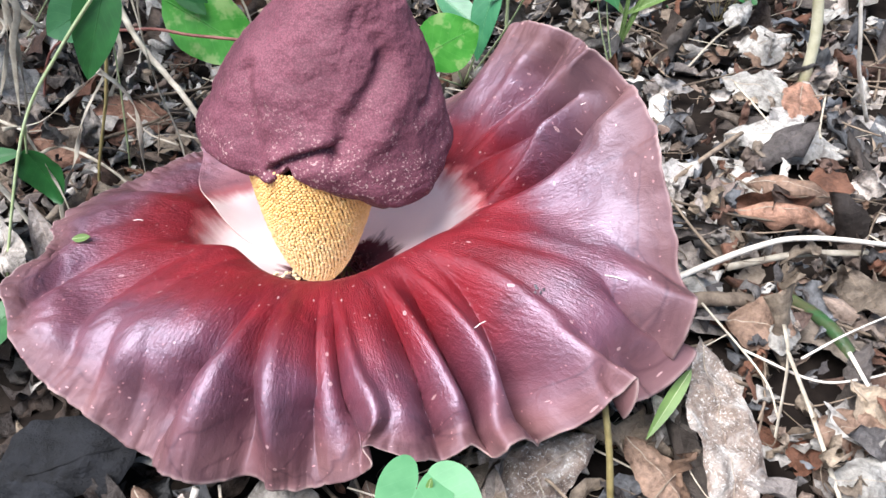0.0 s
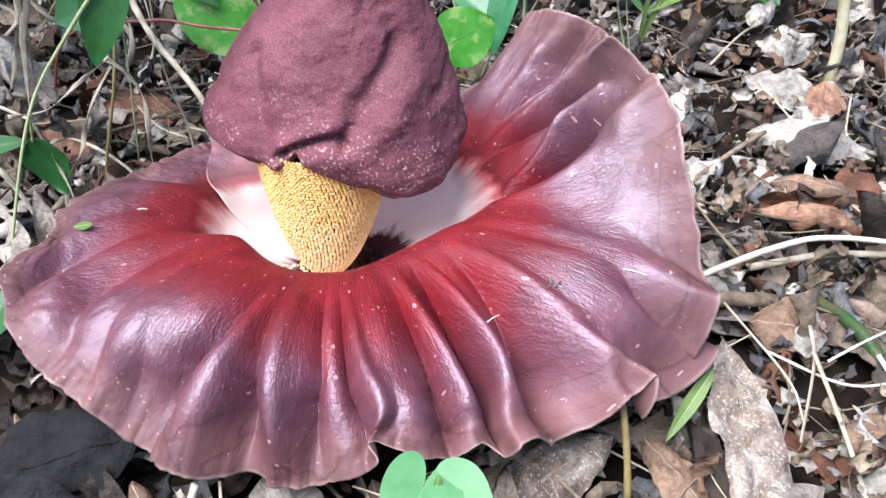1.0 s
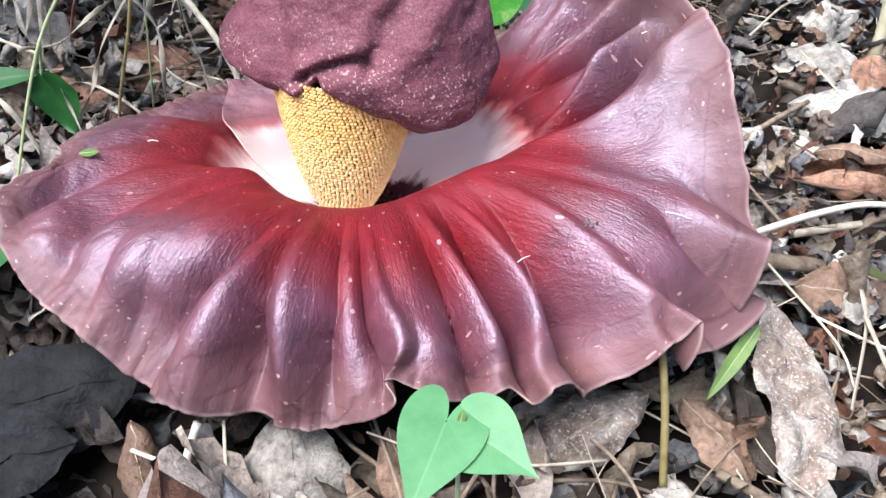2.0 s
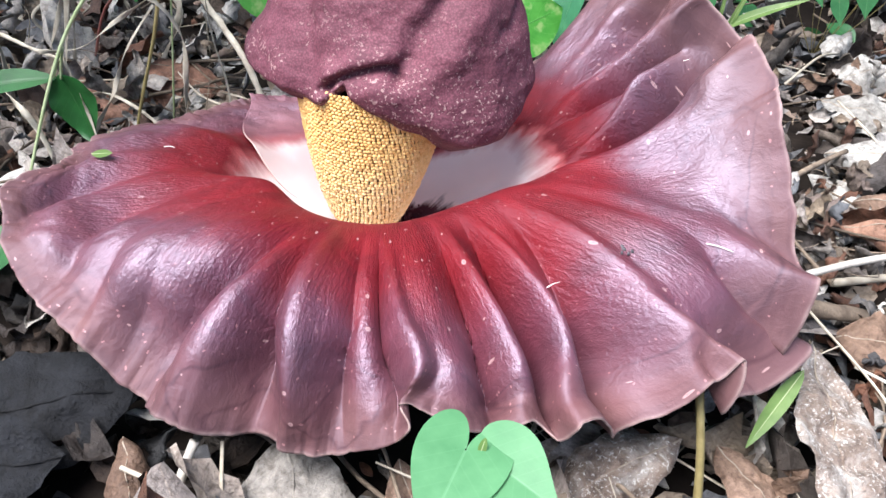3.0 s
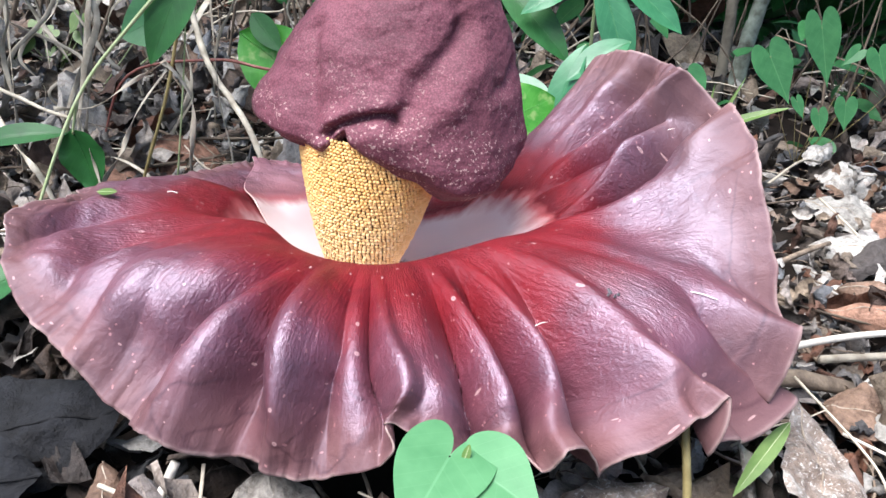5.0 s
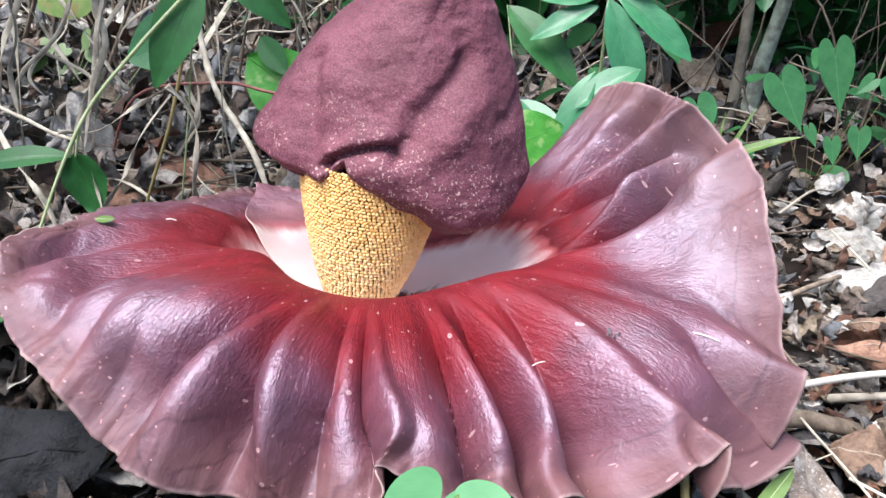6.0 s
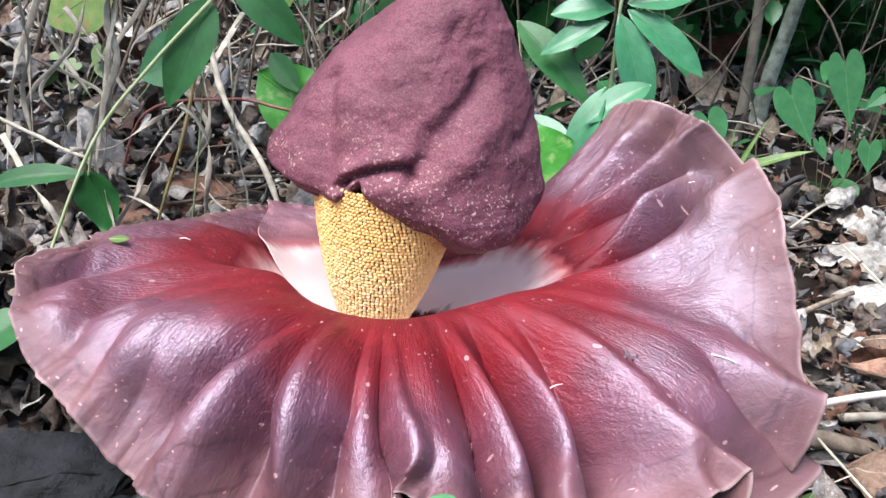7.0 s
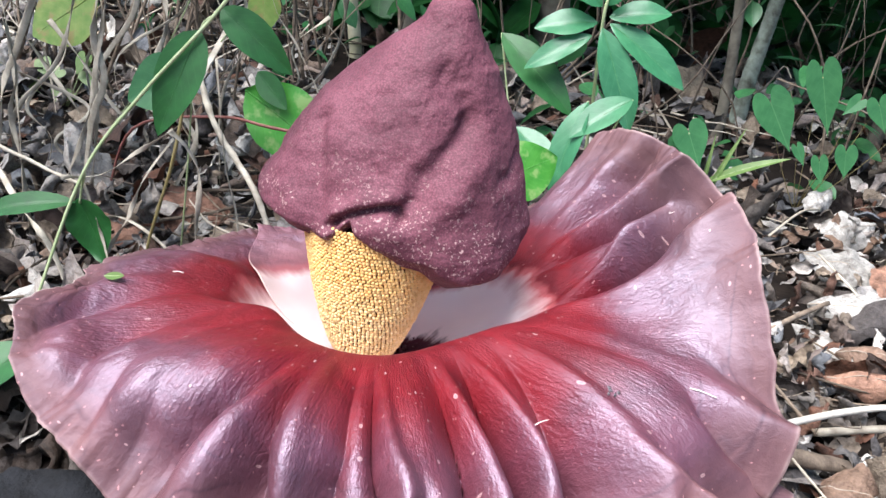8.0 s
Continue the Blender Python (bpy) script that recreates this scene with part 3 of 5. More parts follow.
# angle; rim radius and height, behind and on the sides, then in front
RIM_BACK = [(0, 0.2005, 0.1253), (6, 0.193, 0.1516), (12, 0.1906, 0.1587), (17, 0.184, 0.169), (23, 0.176, 0.1716), (37, 0.166, 0.180), (45, 0.162, 0.178), (53, 0.1664, 0.168),
            (62, 0.162, 0.116), (70, 0.148, 0.100), (100, 0.134, 0.068), (130, 0.140, 0.063), (145, 0.146, 0.068), (157, 0.155, 0.067), (178, 0.167, 0.069), (188, 0.1725, 0.074)]
RIM_FRONT = [(197, 0.1653, 0.0846), (205, 0.1663, 0.092), (213, 0.187, 0.095), (220, 0.1896, 0.085), (228, 0.1887, 0.0736), (238, 0.180, 0.060), (248, 0.175, 0.047), (258, 0.176, 0.044),
             (268, 0.166, 0.039), (276, 0.164, 0.0355), (281, 0.170, 0.0436), (285.5, 0.1695, 0.050), (288, 0.169, 0.057), (291, 0.163, 0.065), (298, 0.173, 0.059), (306, 0.1745, 0.058), (313, 0.188, 0.062),
             (320, 0.188, 0.0485), (325.5, 0.1975, 0.0575), (330, 0.209, 0.076), (333, 0.2085, 0.053), (338, 0.2195, 0.051), (341.5, 0.233, 0.062), (344.5, 0.224, 0.068), (348, 0.225, 0.093),
             (352.5, 0.2165, 0.081), (356, 0.2086, 0.105)]
OUTER = ring(RIM_BACK + RIM_FRONT)
# angle; degrees by which the margin is folded round there
FOLDED = ring([(281, 0), (285.5, 1.2), (288, 1.0), (291, -3.2), (295, -2.6), (299, -0.8), (304, 0), (322, 0), (327, 0), (330, 1.1), (333, -2.5), (338, 0.4), (341.5, 5.5), (344.5, -0.7), (348, -0.8), (352, 0), (357, 0), (180, 0)])
# pleats: angle near the crest, angle at the rim, half width in degrees, depth, steepness of the far side, where they begin
PLEATS = [(188, 203, 5, 0.003, 1, 0.5), (197, 219, 4.5, 0.0040, 1, 0.46), (212, 230.5, 4.5, 0.0045, 1, 0.46), (224, 237, 4, 0.0042, 1, 0.55), (238, 244, 4, 0.004, 1, 0.60), (257, 250.5, 4.6, 0.012, 0.8, 0.48),
          (262, 266, 5.0, 0.013, 0.8, 0.46), (277.5, 279.5, 4.0, 0.009, 0.8, 0.46), (282.5, 287, 3.6, 0.011, 0.6, 0.46), (292, 293, 3, 0.003, 1, 0.6), (304, 301.5, 4.4, 0.014, 0.65, 0.44),
          (317, 310, 4.6, 0.016, 0.6, 0.44), (332, 320.5, 4.8, 0.016, 0.7, 0.46), (339, 336, 4, 0.006, 0.9, 0.70), (350, 344, 4.6, 0.012, 0.8, 0.66), (14, 22.5, 3.4, 0.015, 0.7, 0.38),
          (36, 24, 3.2, 0.009, 0.8, 0.40), (43, 38, 3.2, 0.007, 0.8, 0.5), (166, 167, 5, 0.004, 1, 0.5)]
# angle of a groove at the rim, degrees by which the margin laps over it, lift
FLAPS = [(310.5, 2.6, 0.004), (320, 2.2, 0.004), (266, -1.5, 0.002), (23, -2.2, 0.003)]
PLEAT = 2.0
SEAM = 125.0


def spathe_at(ang, v):
    """Places on the spathe for arrays of angle in degrees and v from 0 (base) to 1 (rim)."""
    inner, outer = INNER(ang), OUTER(ang)
    base = np.stack([0 * ang + 0.015, 0 * ang + 0.034], -1)
    pts = np.stack([base, inner[..., 0:2], inner[..., 2:4], inner[..., 4:6], outer], -2)
    knots = np.array([0, 0.2, 0.45, 0.72, 1.0])
    first, last = 2 * pts[..., 0:1, :] - pts[..., 1:2, :], 2 * pts[..., 4:5, :] - pts[..., 3:4, :]
    p = np.concatenate([first, pts, last], -2)
    i = np.clip(np.searchsorted(knots, v, side="right") - 1, 0, 3)
    w = ((v - knots[i]) / (knots[i + 1] - knots[i]))[..., None]
    take = lambda k: np.take_along_axis(p, (i + k)[..., None, None], -2)[..., 0, :]
    a, b, c, d = take(0), take(1), take(2), take(3)
    rz = 0.5 * (2 * b + (c - a) * w + (2 * a - 5 * b + 4 * c - d) * w ** 2 + (3 * b - a - 3 * c + d) * w ** 3)
    r, z = rz[..., 0], rz[..., 1]
    # pleats
    lift = 0
    wander = 1.6 * fbm(ang / 9 + 64, v * 6 + 64, 17, 2) * step(0.5, 0.8, v)
    for near, far, wide, deep, steep, begin in PLEATS:
        at = near + (far - near) * step(0.4, 1.0, v)
        off = (ang - at + wander + 180) % 360 - 180
        width = wide * (0.72 + 0.22 * step(0.5, 1, v)) * np.where(off > 0, 0.85 * steep, 1.25)
        near_it = np.abs(off) / width
        lift = lift - PLEAT * deep * step(begin, begin + 0.34, v) * (1 - 0.55 * step(0.86, 1.0, v)) * (np.exp(-near_it ** 1.5 * 1.2) - 0.26 * np.exp(-((near_it - 2.4) / 1.1) ** 2))
    # soft wrinkles and a frilled edge
    x8, y8 = ang / 360 * 64 * 0.5 + 64, v * 5 + 64
    lift = lift + 0.0036 * fbm(x8, y8, 11, 3) * step(0.4, 0.8, v) + 0.0014 * fbm(x8 * 3, y8 * 2.2, 12, 3) * step(0.50, 0.9, v)
    frill = step(0.88, 1.0, v)
    lift = lift + frill * (0.0026 * fbm(ang / 360 * 128 + 64, 0 * v + 64.5, 13, 3) + 0.0014 * fbm(ang / 360 * 384 + 64, 0 * v + 64.5, 15, 2))
    ruffle = np.exp(-(((ang + 180) % 360 - 180 + 27) / 8) ** 2) * step(0.86, 1.0, v)
    lift = lift + ruffle * 0.0060 * np.sin(np.radians(ang * 72)) * (1 + 0.6 * np.sin(np.radians(ang * 31)))
    r = r + ruffle * 0.0025 * np.sin(np.radians(ang * 50 + 40)) + step(0.8, 1.0, v) * 0.0030 * fbm(ang / 360 * 128 + 64, 0 * v + 70.5, 14, 3)
    slope = np.stack([np.gradient(r, axis=0), np.gradient(z, axis=0)], -1) if r.ndim == 2 and r.shape[0] > 2 else np.stack([0 * r + 1, 0 * r], -1)
    length = np.linalg.norm(slope, axis=-1) + 1e-9
    r, z = r - lift * slope[..., 1] / length, z + lift * slope[..., 0] / length
    # where a fold of the margin laps over the groove beside it
    shift = 0
    for at, turn, up in FLAPS:
        off = (ang - at + 180) % 360 - 180
        lap = np.exp(-((off - 2.6) / 2.2) ** 2) * step(0.76, 0.93, v)
        shift = shift + turn * lap
        z = z + up * lap
    a = np.radians(ang - shift + FOLDED(ang)[..., 0] * step(0.80, 1.0, v))
    return np.stack([CX + r * np.cos(a), CY + r * np.sin(a), z], -1)


def spathe(flower):
    rows, cols = 128, 1100
    v = np.concatenate([np.linspace(0, 0.2, 12, endpoint=False), np.linspace(0.2, 0.45, 26, endpoint=False), np.linspace(0.45, 1, rows - 38)])[:, None]
    t = np.linspace(0, 1, cols)[None, :]
    end = 360 + 168 - 24 * step(0.25, 1.0, v)
    ang = SEAM + t * (end - SEAM)
    v = v + 0 * ang
    p = spathe_at(ang, v)
    over = step(0, 1, (ang - 360 - SEAM + 12) / 24) * step(0.1, 0.3, v)
    p[..., 2] += 0.003 * over
    first = 1 - step(0, 1, (ang - SEAM) / 30)
    p[..., 2] -= 0.003 * first
    uv = np.stack([ang / 720, v], -1)
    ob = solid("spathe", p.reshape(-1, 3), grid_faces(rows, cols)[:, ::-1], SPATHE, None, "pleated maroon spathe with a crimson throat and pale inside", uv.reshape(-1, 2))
    ob.data.flip_normals()
    ob.data.materials.append(RIM)
    thick = ob.modifiers.new("thickness", "SOLIDIFY")
    thick.thickness, thick.offset, thick.material_offset_rim = 0.0009, -1, 1
    return under(ob, flower)


CAP_CENTRE = (-0.030, 0.045)
CAP_LEVELS = np.array([(0.080, -0.0325, 0.064), (0.105, -0.0325, 0.0705), (0.120, -0.0325, 0.0735), (0.139, -0.028, 0.074), (0.160, -0.0248, 0.0698),
                       (0.180, -0.0236, 0.0614), (0.197, -0.0205, 0.051), (0.220, -0.0143, 0.0348), (0.238, -0.0083, 0.0183), (0.250, -0.0073, 0.0108), (0.258, -0.007, 0.0)])
CAP_EDGE = ring([(0, 0.119), (45, 0.118), (90, 0.117), (135, 0.118), (180, 0.124), (205, 0.128), (221, 0.1285), (231, 0.1275), (245, 0.1265), (251, 0.125), (257, 0.126), (261, 0.131), (264, 0.1385),
                 (268, 0.132), (279, 0.125), (289, 0.1215), (298, 0.119), (306, 0.112), (315, 0.1075), (331, 0.1065), (345, 0.109)])


def near_line(ang, z, points, stretch=0.0011):
    """Distance in metres over the cap from a line of (angle, height)."""
    best = np.full(ang.shape, 9.0)
    q = np.stack([ang * stretch, z], -1)
    for (a0, z0), (a1, z1) in zip(points[:-1], points[1:]):
        p0, p1 = np.array([a0 * stretch, z0]), np.array([a1 * stretch, z1])
        d = p1 - p0
        t = np.clip(((q - p0) @ d) / (d @ d), 0, 1)
        best = np.minimum(best, np.linalg.norm(q - (p0 + t[..., None] * d), axis=-1))
    return best


def appendix(flower):
    rows, cols = 190, 360
    ang = np.linspace(0, 360, cols, endpoint=False)[None, :]
    s = np.linspace(0, 1.22, rows)[:, None]
    edge = CAP_EDGE(ang)[..., 0]
    top = 0.258
    z = top + (edge - top) * np.clip(s, 0, 1) ** 0.92
    ang = ang + 0 * z
    half = np.interp(z, CAP_LEVELS[:, 0], CAP_LEVELS[:, 2])
    cx = np.interp(z, CAP_LEVELS[:, 0], CAP_LEVELS[:, 1])
    # rounded lower lip, then the underside runs in to the spadix
    half = half - 0.009 * step(0.92, 1.0, s) ** 2 + 0.004 * np.exp(-((s - 0.86) / 0.08) ** 2)
    inward = np.clip((s - 1) / 0.22, 0, 1)
    lip = 0.004 * np.sin(np.pi * np.clip((s - 0.86) / 0.3, 0, 1))
    zz = z - 0.003 * np.sin(np.pi * inward) + 0.020 * inward
    half = half + lip
    half = half * (1 - inward) + 0.026 * inward
    push = np.zeros_like(z)
    # the sharp crease with its hooked end, the shelf over it and the pocket under it
    dist = near_line(ang, z, [(257, 0.138), (259, 0.1420), (263, 0.1462), (269, 0.1500), (276, 0.1525), (281, 0.1520), (283.5, 0.1480)])
    push = push - 0.0075 * np.exp(-(dist / 0.0018) ** 2) - 0.0012 * np.exp(-(dist / 0.006) ** 2)
    over = near_line(ang, z, [(259, 0.1475), (264, 0.1520), (272, 0.1565), (280, 0.1580)])
    push = push + 0.0042 * np.exp(-(over / 0.0045) ** 2)
    under_it = near_line(ang, z, [(266, 0.1385), (272, 0.1435), (279, 0.1455)])
    push = push + 0.0022 * np.exp(-(under_it / 0.0050) ** 2)
    # the soft valley that runs on from it, and the lobe that swells below
    dist = near_line(ang, z, [(284, 0.1520), (289, 0.1590), (292, 0.1685), (299, 0.1780), (308, 0.1865), (316, 0.1930)])
    push = push - 0.0068 * np.exp(-(dist / 0.0075) ** 2)
    dist = near_line(ang, z, [(284, 0.1440), (293, 0.1510), (299, 0.1600), (308, 0.1700), (318, 0.1790)])
    push = push + 0.0050 * np.exp(-(dist / 0.0095) ** 2)
    push = push + 0.0070 * np.exp(-(((ang - 318) / 26) ** 2 + ((z - 0.126) / 0.026) ** 2))
    dist = near_line(ang, z, [(316, 0.196), (311, 0.205), (301, 0.212), (291, 0.215)])
    push = push - 0.0048 * np.exp(-(dist / 0.0085) ** 2)
    # the notch in the lower edge, the valley beside the small lobe, and a crease on the far side
    dist = near_line(ang, z, [(264, 0.118), (262, 0.132), (258, 0.139)])
    push = push - 0.0055 * np.exp(-(dist / 0.0028) ** 2)
    dist = near_line(ang, z, [(250, 0.130), (247, 0.143), (242, 0.158), (233, 0.173), (226, 0.184)])
    push = push - 0.0062 * np.exp(-(dist / 0.0075) ** 2) + 0.0022 * np.exp(-(dist / 0.020) ** 2)
    push = push + 0.0035 * np.exp(-(((ang - 256) / 7) ** 2 + ((z - 0.131) / 0.010) ** 2))
    dist = near_line(ang, z, [(360, 0.180), (350, 0.175), (342, 0.169), (334, 0.168)])
    push = push - 0.0030 * np.exp(-(dist / 0.0035) ** 2)
    a = np.radians(ang)
    bx, by = half * np.cos(a), half * 0.75 * np.sin(a)
    push = push + 0.0040 * fbm3(bx * 34 + 9, by * 34 + 9, z * 34, 21) + 0.0015 * fbm3(bx * 120 + 9, by * 120 + 9, z * 120, 22)
    push = push * step(0.0, 0.12, s) * (1 - 0.6 * inward)
    half = half + push
    x, y = cx + half * np.cos(a), CAP_CENTRE[1] + half * 0.75 * np.sin(a)
    p = np.stack([x, y, zz], -1).reshape(-1, 3)
    ob = solid("appendix", p, grid_faces(rows, cols, True)[:, ::-1], APPENDIX, None, "wrinkled dusky maroon spongy cap with folded edges")
    return under(ob, flower)


def dome(size):
    """A small rounded floret facing +Z."""
    a = np.linspace(0, 2 * np.pi, 7, endpoint=False)
    rings = [(1.0, -0.5), (1.02, 0.25), (0.62, 0.72)]
    v = [(size * r * math.cos(q), size * r * math.sin(q), size * h) for r, h in rings for q in a] + [(0, 0, size * 0.85)]
    f = [tuple(q) for q in grid_faces(3, 7, True)] + [(14 + i, 14 + (i + 1) % 7, 21) for i in range(7)]
    return np.array(v), f


def spadix(flower):
    foot, head = Vector((-0.0277, 0.0095, 0.040)), Vector((-0.0315, 0.0304, 0.136))
    centre = lambda h: foot.lerp(head, h)
    radius = lambda h: max(0.0065, 0.0635 * max(h, 0.001) ** 0.29 - 0.0211)
    a = np.linspace(0, 2 * np.pi, 40, endpoint=False)
    v = [centre(h) + Vector((math.cos(q), math.sin(q), 0)) * (radius(max(h, 0)) - 0.0012) for h in np.linspace(-0.10, 1, 24) for q in a]
    core = solid("spadix_core", v, grid_faces(24, 40, True), CORE, None, "tapering spadix column, dark brown to stand for shade between florets")
    under(core, flower)
    rng = random.Random(5)
    size = 0.00118
    spots, h, row = [], 0.0, 0
    while h < 1.0:
        r = radius(h)
        n = int(2 * math.pi * r / 0.00222)
        for i in range(n):
            q = 2 * math.pi * (i + 0.5 * (row % 2)) / n + rng.uniform(-0.15, 0.15) / n * 6
            hh = max(0.0, h + rng.uniform(-0.0026, 0.0026))
            out = Vector((math.cos(q), math.sin(q), -0.22 + rng.uniform(-0.06, 0.06))).normalized()
            at = centre(hh) + Vector((math.cos(q), math.sin(q), 0)) * radius(max(hh, 0))
            m = Matrix.Translation(at) @ out.to_track_quat("Z", "X").to_matrix().to_4x4() @ Matrix.Rotation(rng.uniform(0, 6), 4, "Z") @ Matrix.Diagonal((rng.uniform(0.78, 1.02), rng.uniform(0.80, 1.12), rng.uniform(0.65, 1.25), 1))
            spots.append((q, hh, m))
        h += 0.0188
        row += 1
    front = [s for s in spots if math.sin(s[0]) < -0.55 and s[1] < 0.75]
    front = front[::max(1, len(front) // 300 + (1 if len(front) % 300 else 0))] if len(front) > 300 else front
    chosen = set(map(id, front))
    dv, df = dome(size)
    first = None
    for s in front:
        if first is None:
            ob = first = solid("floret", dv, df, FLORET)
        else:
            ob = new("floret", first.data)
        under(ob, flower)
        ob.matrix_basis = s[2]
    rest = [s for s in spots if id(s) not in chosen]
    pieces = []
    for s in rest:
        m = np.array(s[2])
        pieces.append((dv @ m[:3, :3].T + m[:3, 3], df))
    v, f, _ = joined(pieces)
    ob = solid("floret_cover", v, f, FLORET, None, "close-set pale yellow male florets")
    tagged(under(ob, flower), kind="stuff")


def pistils(flower):
    """Dark threads on the floor of the throat, round the foot of the spadix."""
    rng = random.Random(8)
    pieces = []
    for i in range(700):
        q = rng.uniform(0, 2 * math.pi)
        r = rng.uniform(0.008, 0.031)
        x, y = -0.014 + r * math.cos(q), 0.026 + r * math.sin(q)
        z = 0.036 + 0.2 * max(0, r - 0.02)
        lean = Vector((rng.uniform(-1, 1), rng.uniform(-1, 1), rng.uniform(0.5, 1.4))).normalized() * rng.uniform(0.004, 0.009)
        mid = Vector((x, y, z)) + lean * 0.6 + Vector((rng.uniform(-1, 1), rng.uniform(-1, 1), 0)) * 0.001
        pieces.append(tube_arrays([(x, y, z), tuple(mid), tuple(Vector((x, y, z)) + lean)], 0.0008, 0.0005, 4, 2))
    v, f, _ = joined(pieces)
    tagged(under(solid("pistil_bed", v, f, PISTIL, None, "dense dark maroon pistils on the throat floor"), flower), kind="stuff")
    pieces = []
    dv, df = dome(0.0017)
    for i in range(52):
        q = rng.gauss(math.pi * 1.08, 0.16) if i % 3 == 0 else rng.gauss(math.pi * 1.86, 0.18) if i % 3 == 1 else rng.uniform(math.pi * 1.1, 1.9 * math.pi)
        r = rng.gauss(0.022, 0.004) if i % 3 < 2 else rng.uniform(0.014, 0.020)
        m = np.array(Matrix.Translation((-0.027 + r * math.cos(q), 0.013 + r * math.sin(q), 0.0445 + rng.uniform(0, 0.0025))) @ Euler((rng.uniform(-1, 1), rng.uniform(-1, 1), 0)).to_matrix().to_4x4() @ Matrix.Diagonal((rng.uniform(0.4, 1.0), rng.uniform(0.4, 0.8), rng.uniform(0.4, 0.9), 1)))
        pieces.append((dv @ m[:3, :3].T * 1.0 + m[:3, 3], df))
    v, f, _ = joined(pieces)
    tagged(under(solid("fallen_florets", v, f, CREAM, None, "shed cream pollen grains in small heaps"), flower), kind="stuff")


def flower():
    thing = empty("yam_flower", (CX, CY, -0.015))
    tagged(thing, "large maroon elephant-yam bloom with pleated spathe, squatting on leaf litter", "flower")
    stem("flower_stalk", [(-0.022, 0.026, -0.03), (-0.022, 0.026, 0.0), (-0.022, 0.026, 0.036)], 0.030, 0.026, OLIVE_STALK, thing, "short thick mottled stalk", sides=16)
    spathe(thing)
    spadix(thing)
    pistils(thing)
    appendix(thing)
    return thing


flower()


# ---- litter on the forest floor ----
def on_ground(x, y, lift=0.0):
    return float(ground_height(x, y)) + lift


def dead_leaf_pose(rng, x, y, lift, tilt):
    out = Matrix.Translation((x, y, on_ground(x, y, lift)))
    out = out @ Matrix.Rotation(rng.uniform(0, 2 * math.pi), 4, "Z") @ Matrix.Rotation(radians(rng.gauss(0, tilt)), 4, "X") @ Matrix.Rotation(radians(rng.gauss(0, tilt)), 4, "Y")
    if rng.random() < 0.4:
        out = out @ Matrix.Rotation(math.pi, 4, "Y")
    return out


def litter_shape(rng, small=False):
    length = rng.uniform(0.030, 0.080) if not small else rng.uniform(0.007, 0.026)
    return dict(length=length, width=length * rng.uniform(0.35, 0.6), shape=rng.uniform(0.75, 1.15), arch=rng.uniform(-0.06, 0.16), curl=rng.choice((-1, -1, 1)) * rng.uniform(15, 125),
                wave=rng.uniform(0.02, 0.085), twist=rng.uniform(-80, 80), ragged=rng.uniform(0.02, 0.25), fold=rng.uniform(-0.3, 0.4), crumple=rng.uniform(0.05, 0.16), seed=rng.randrange(9999))


def in_view_patch(rng, far):
    """A place on the floor of the clearing, round the flower and behind it."""
    while True:
        y = rng.uniform(-0.24, far)
        half = 0.42 + 0.55 * (y + 0.25)
        x = rng.uniform(-half, half) + 0.02
        shaded_gap = y < 0.0 and x < -0.06 and rng.random() < 0.88
        if (x + 0.02) ** 2 + (y - 0.02) ** 2 > 0.13 ** 2 and not shaded_gap:
            return x, y


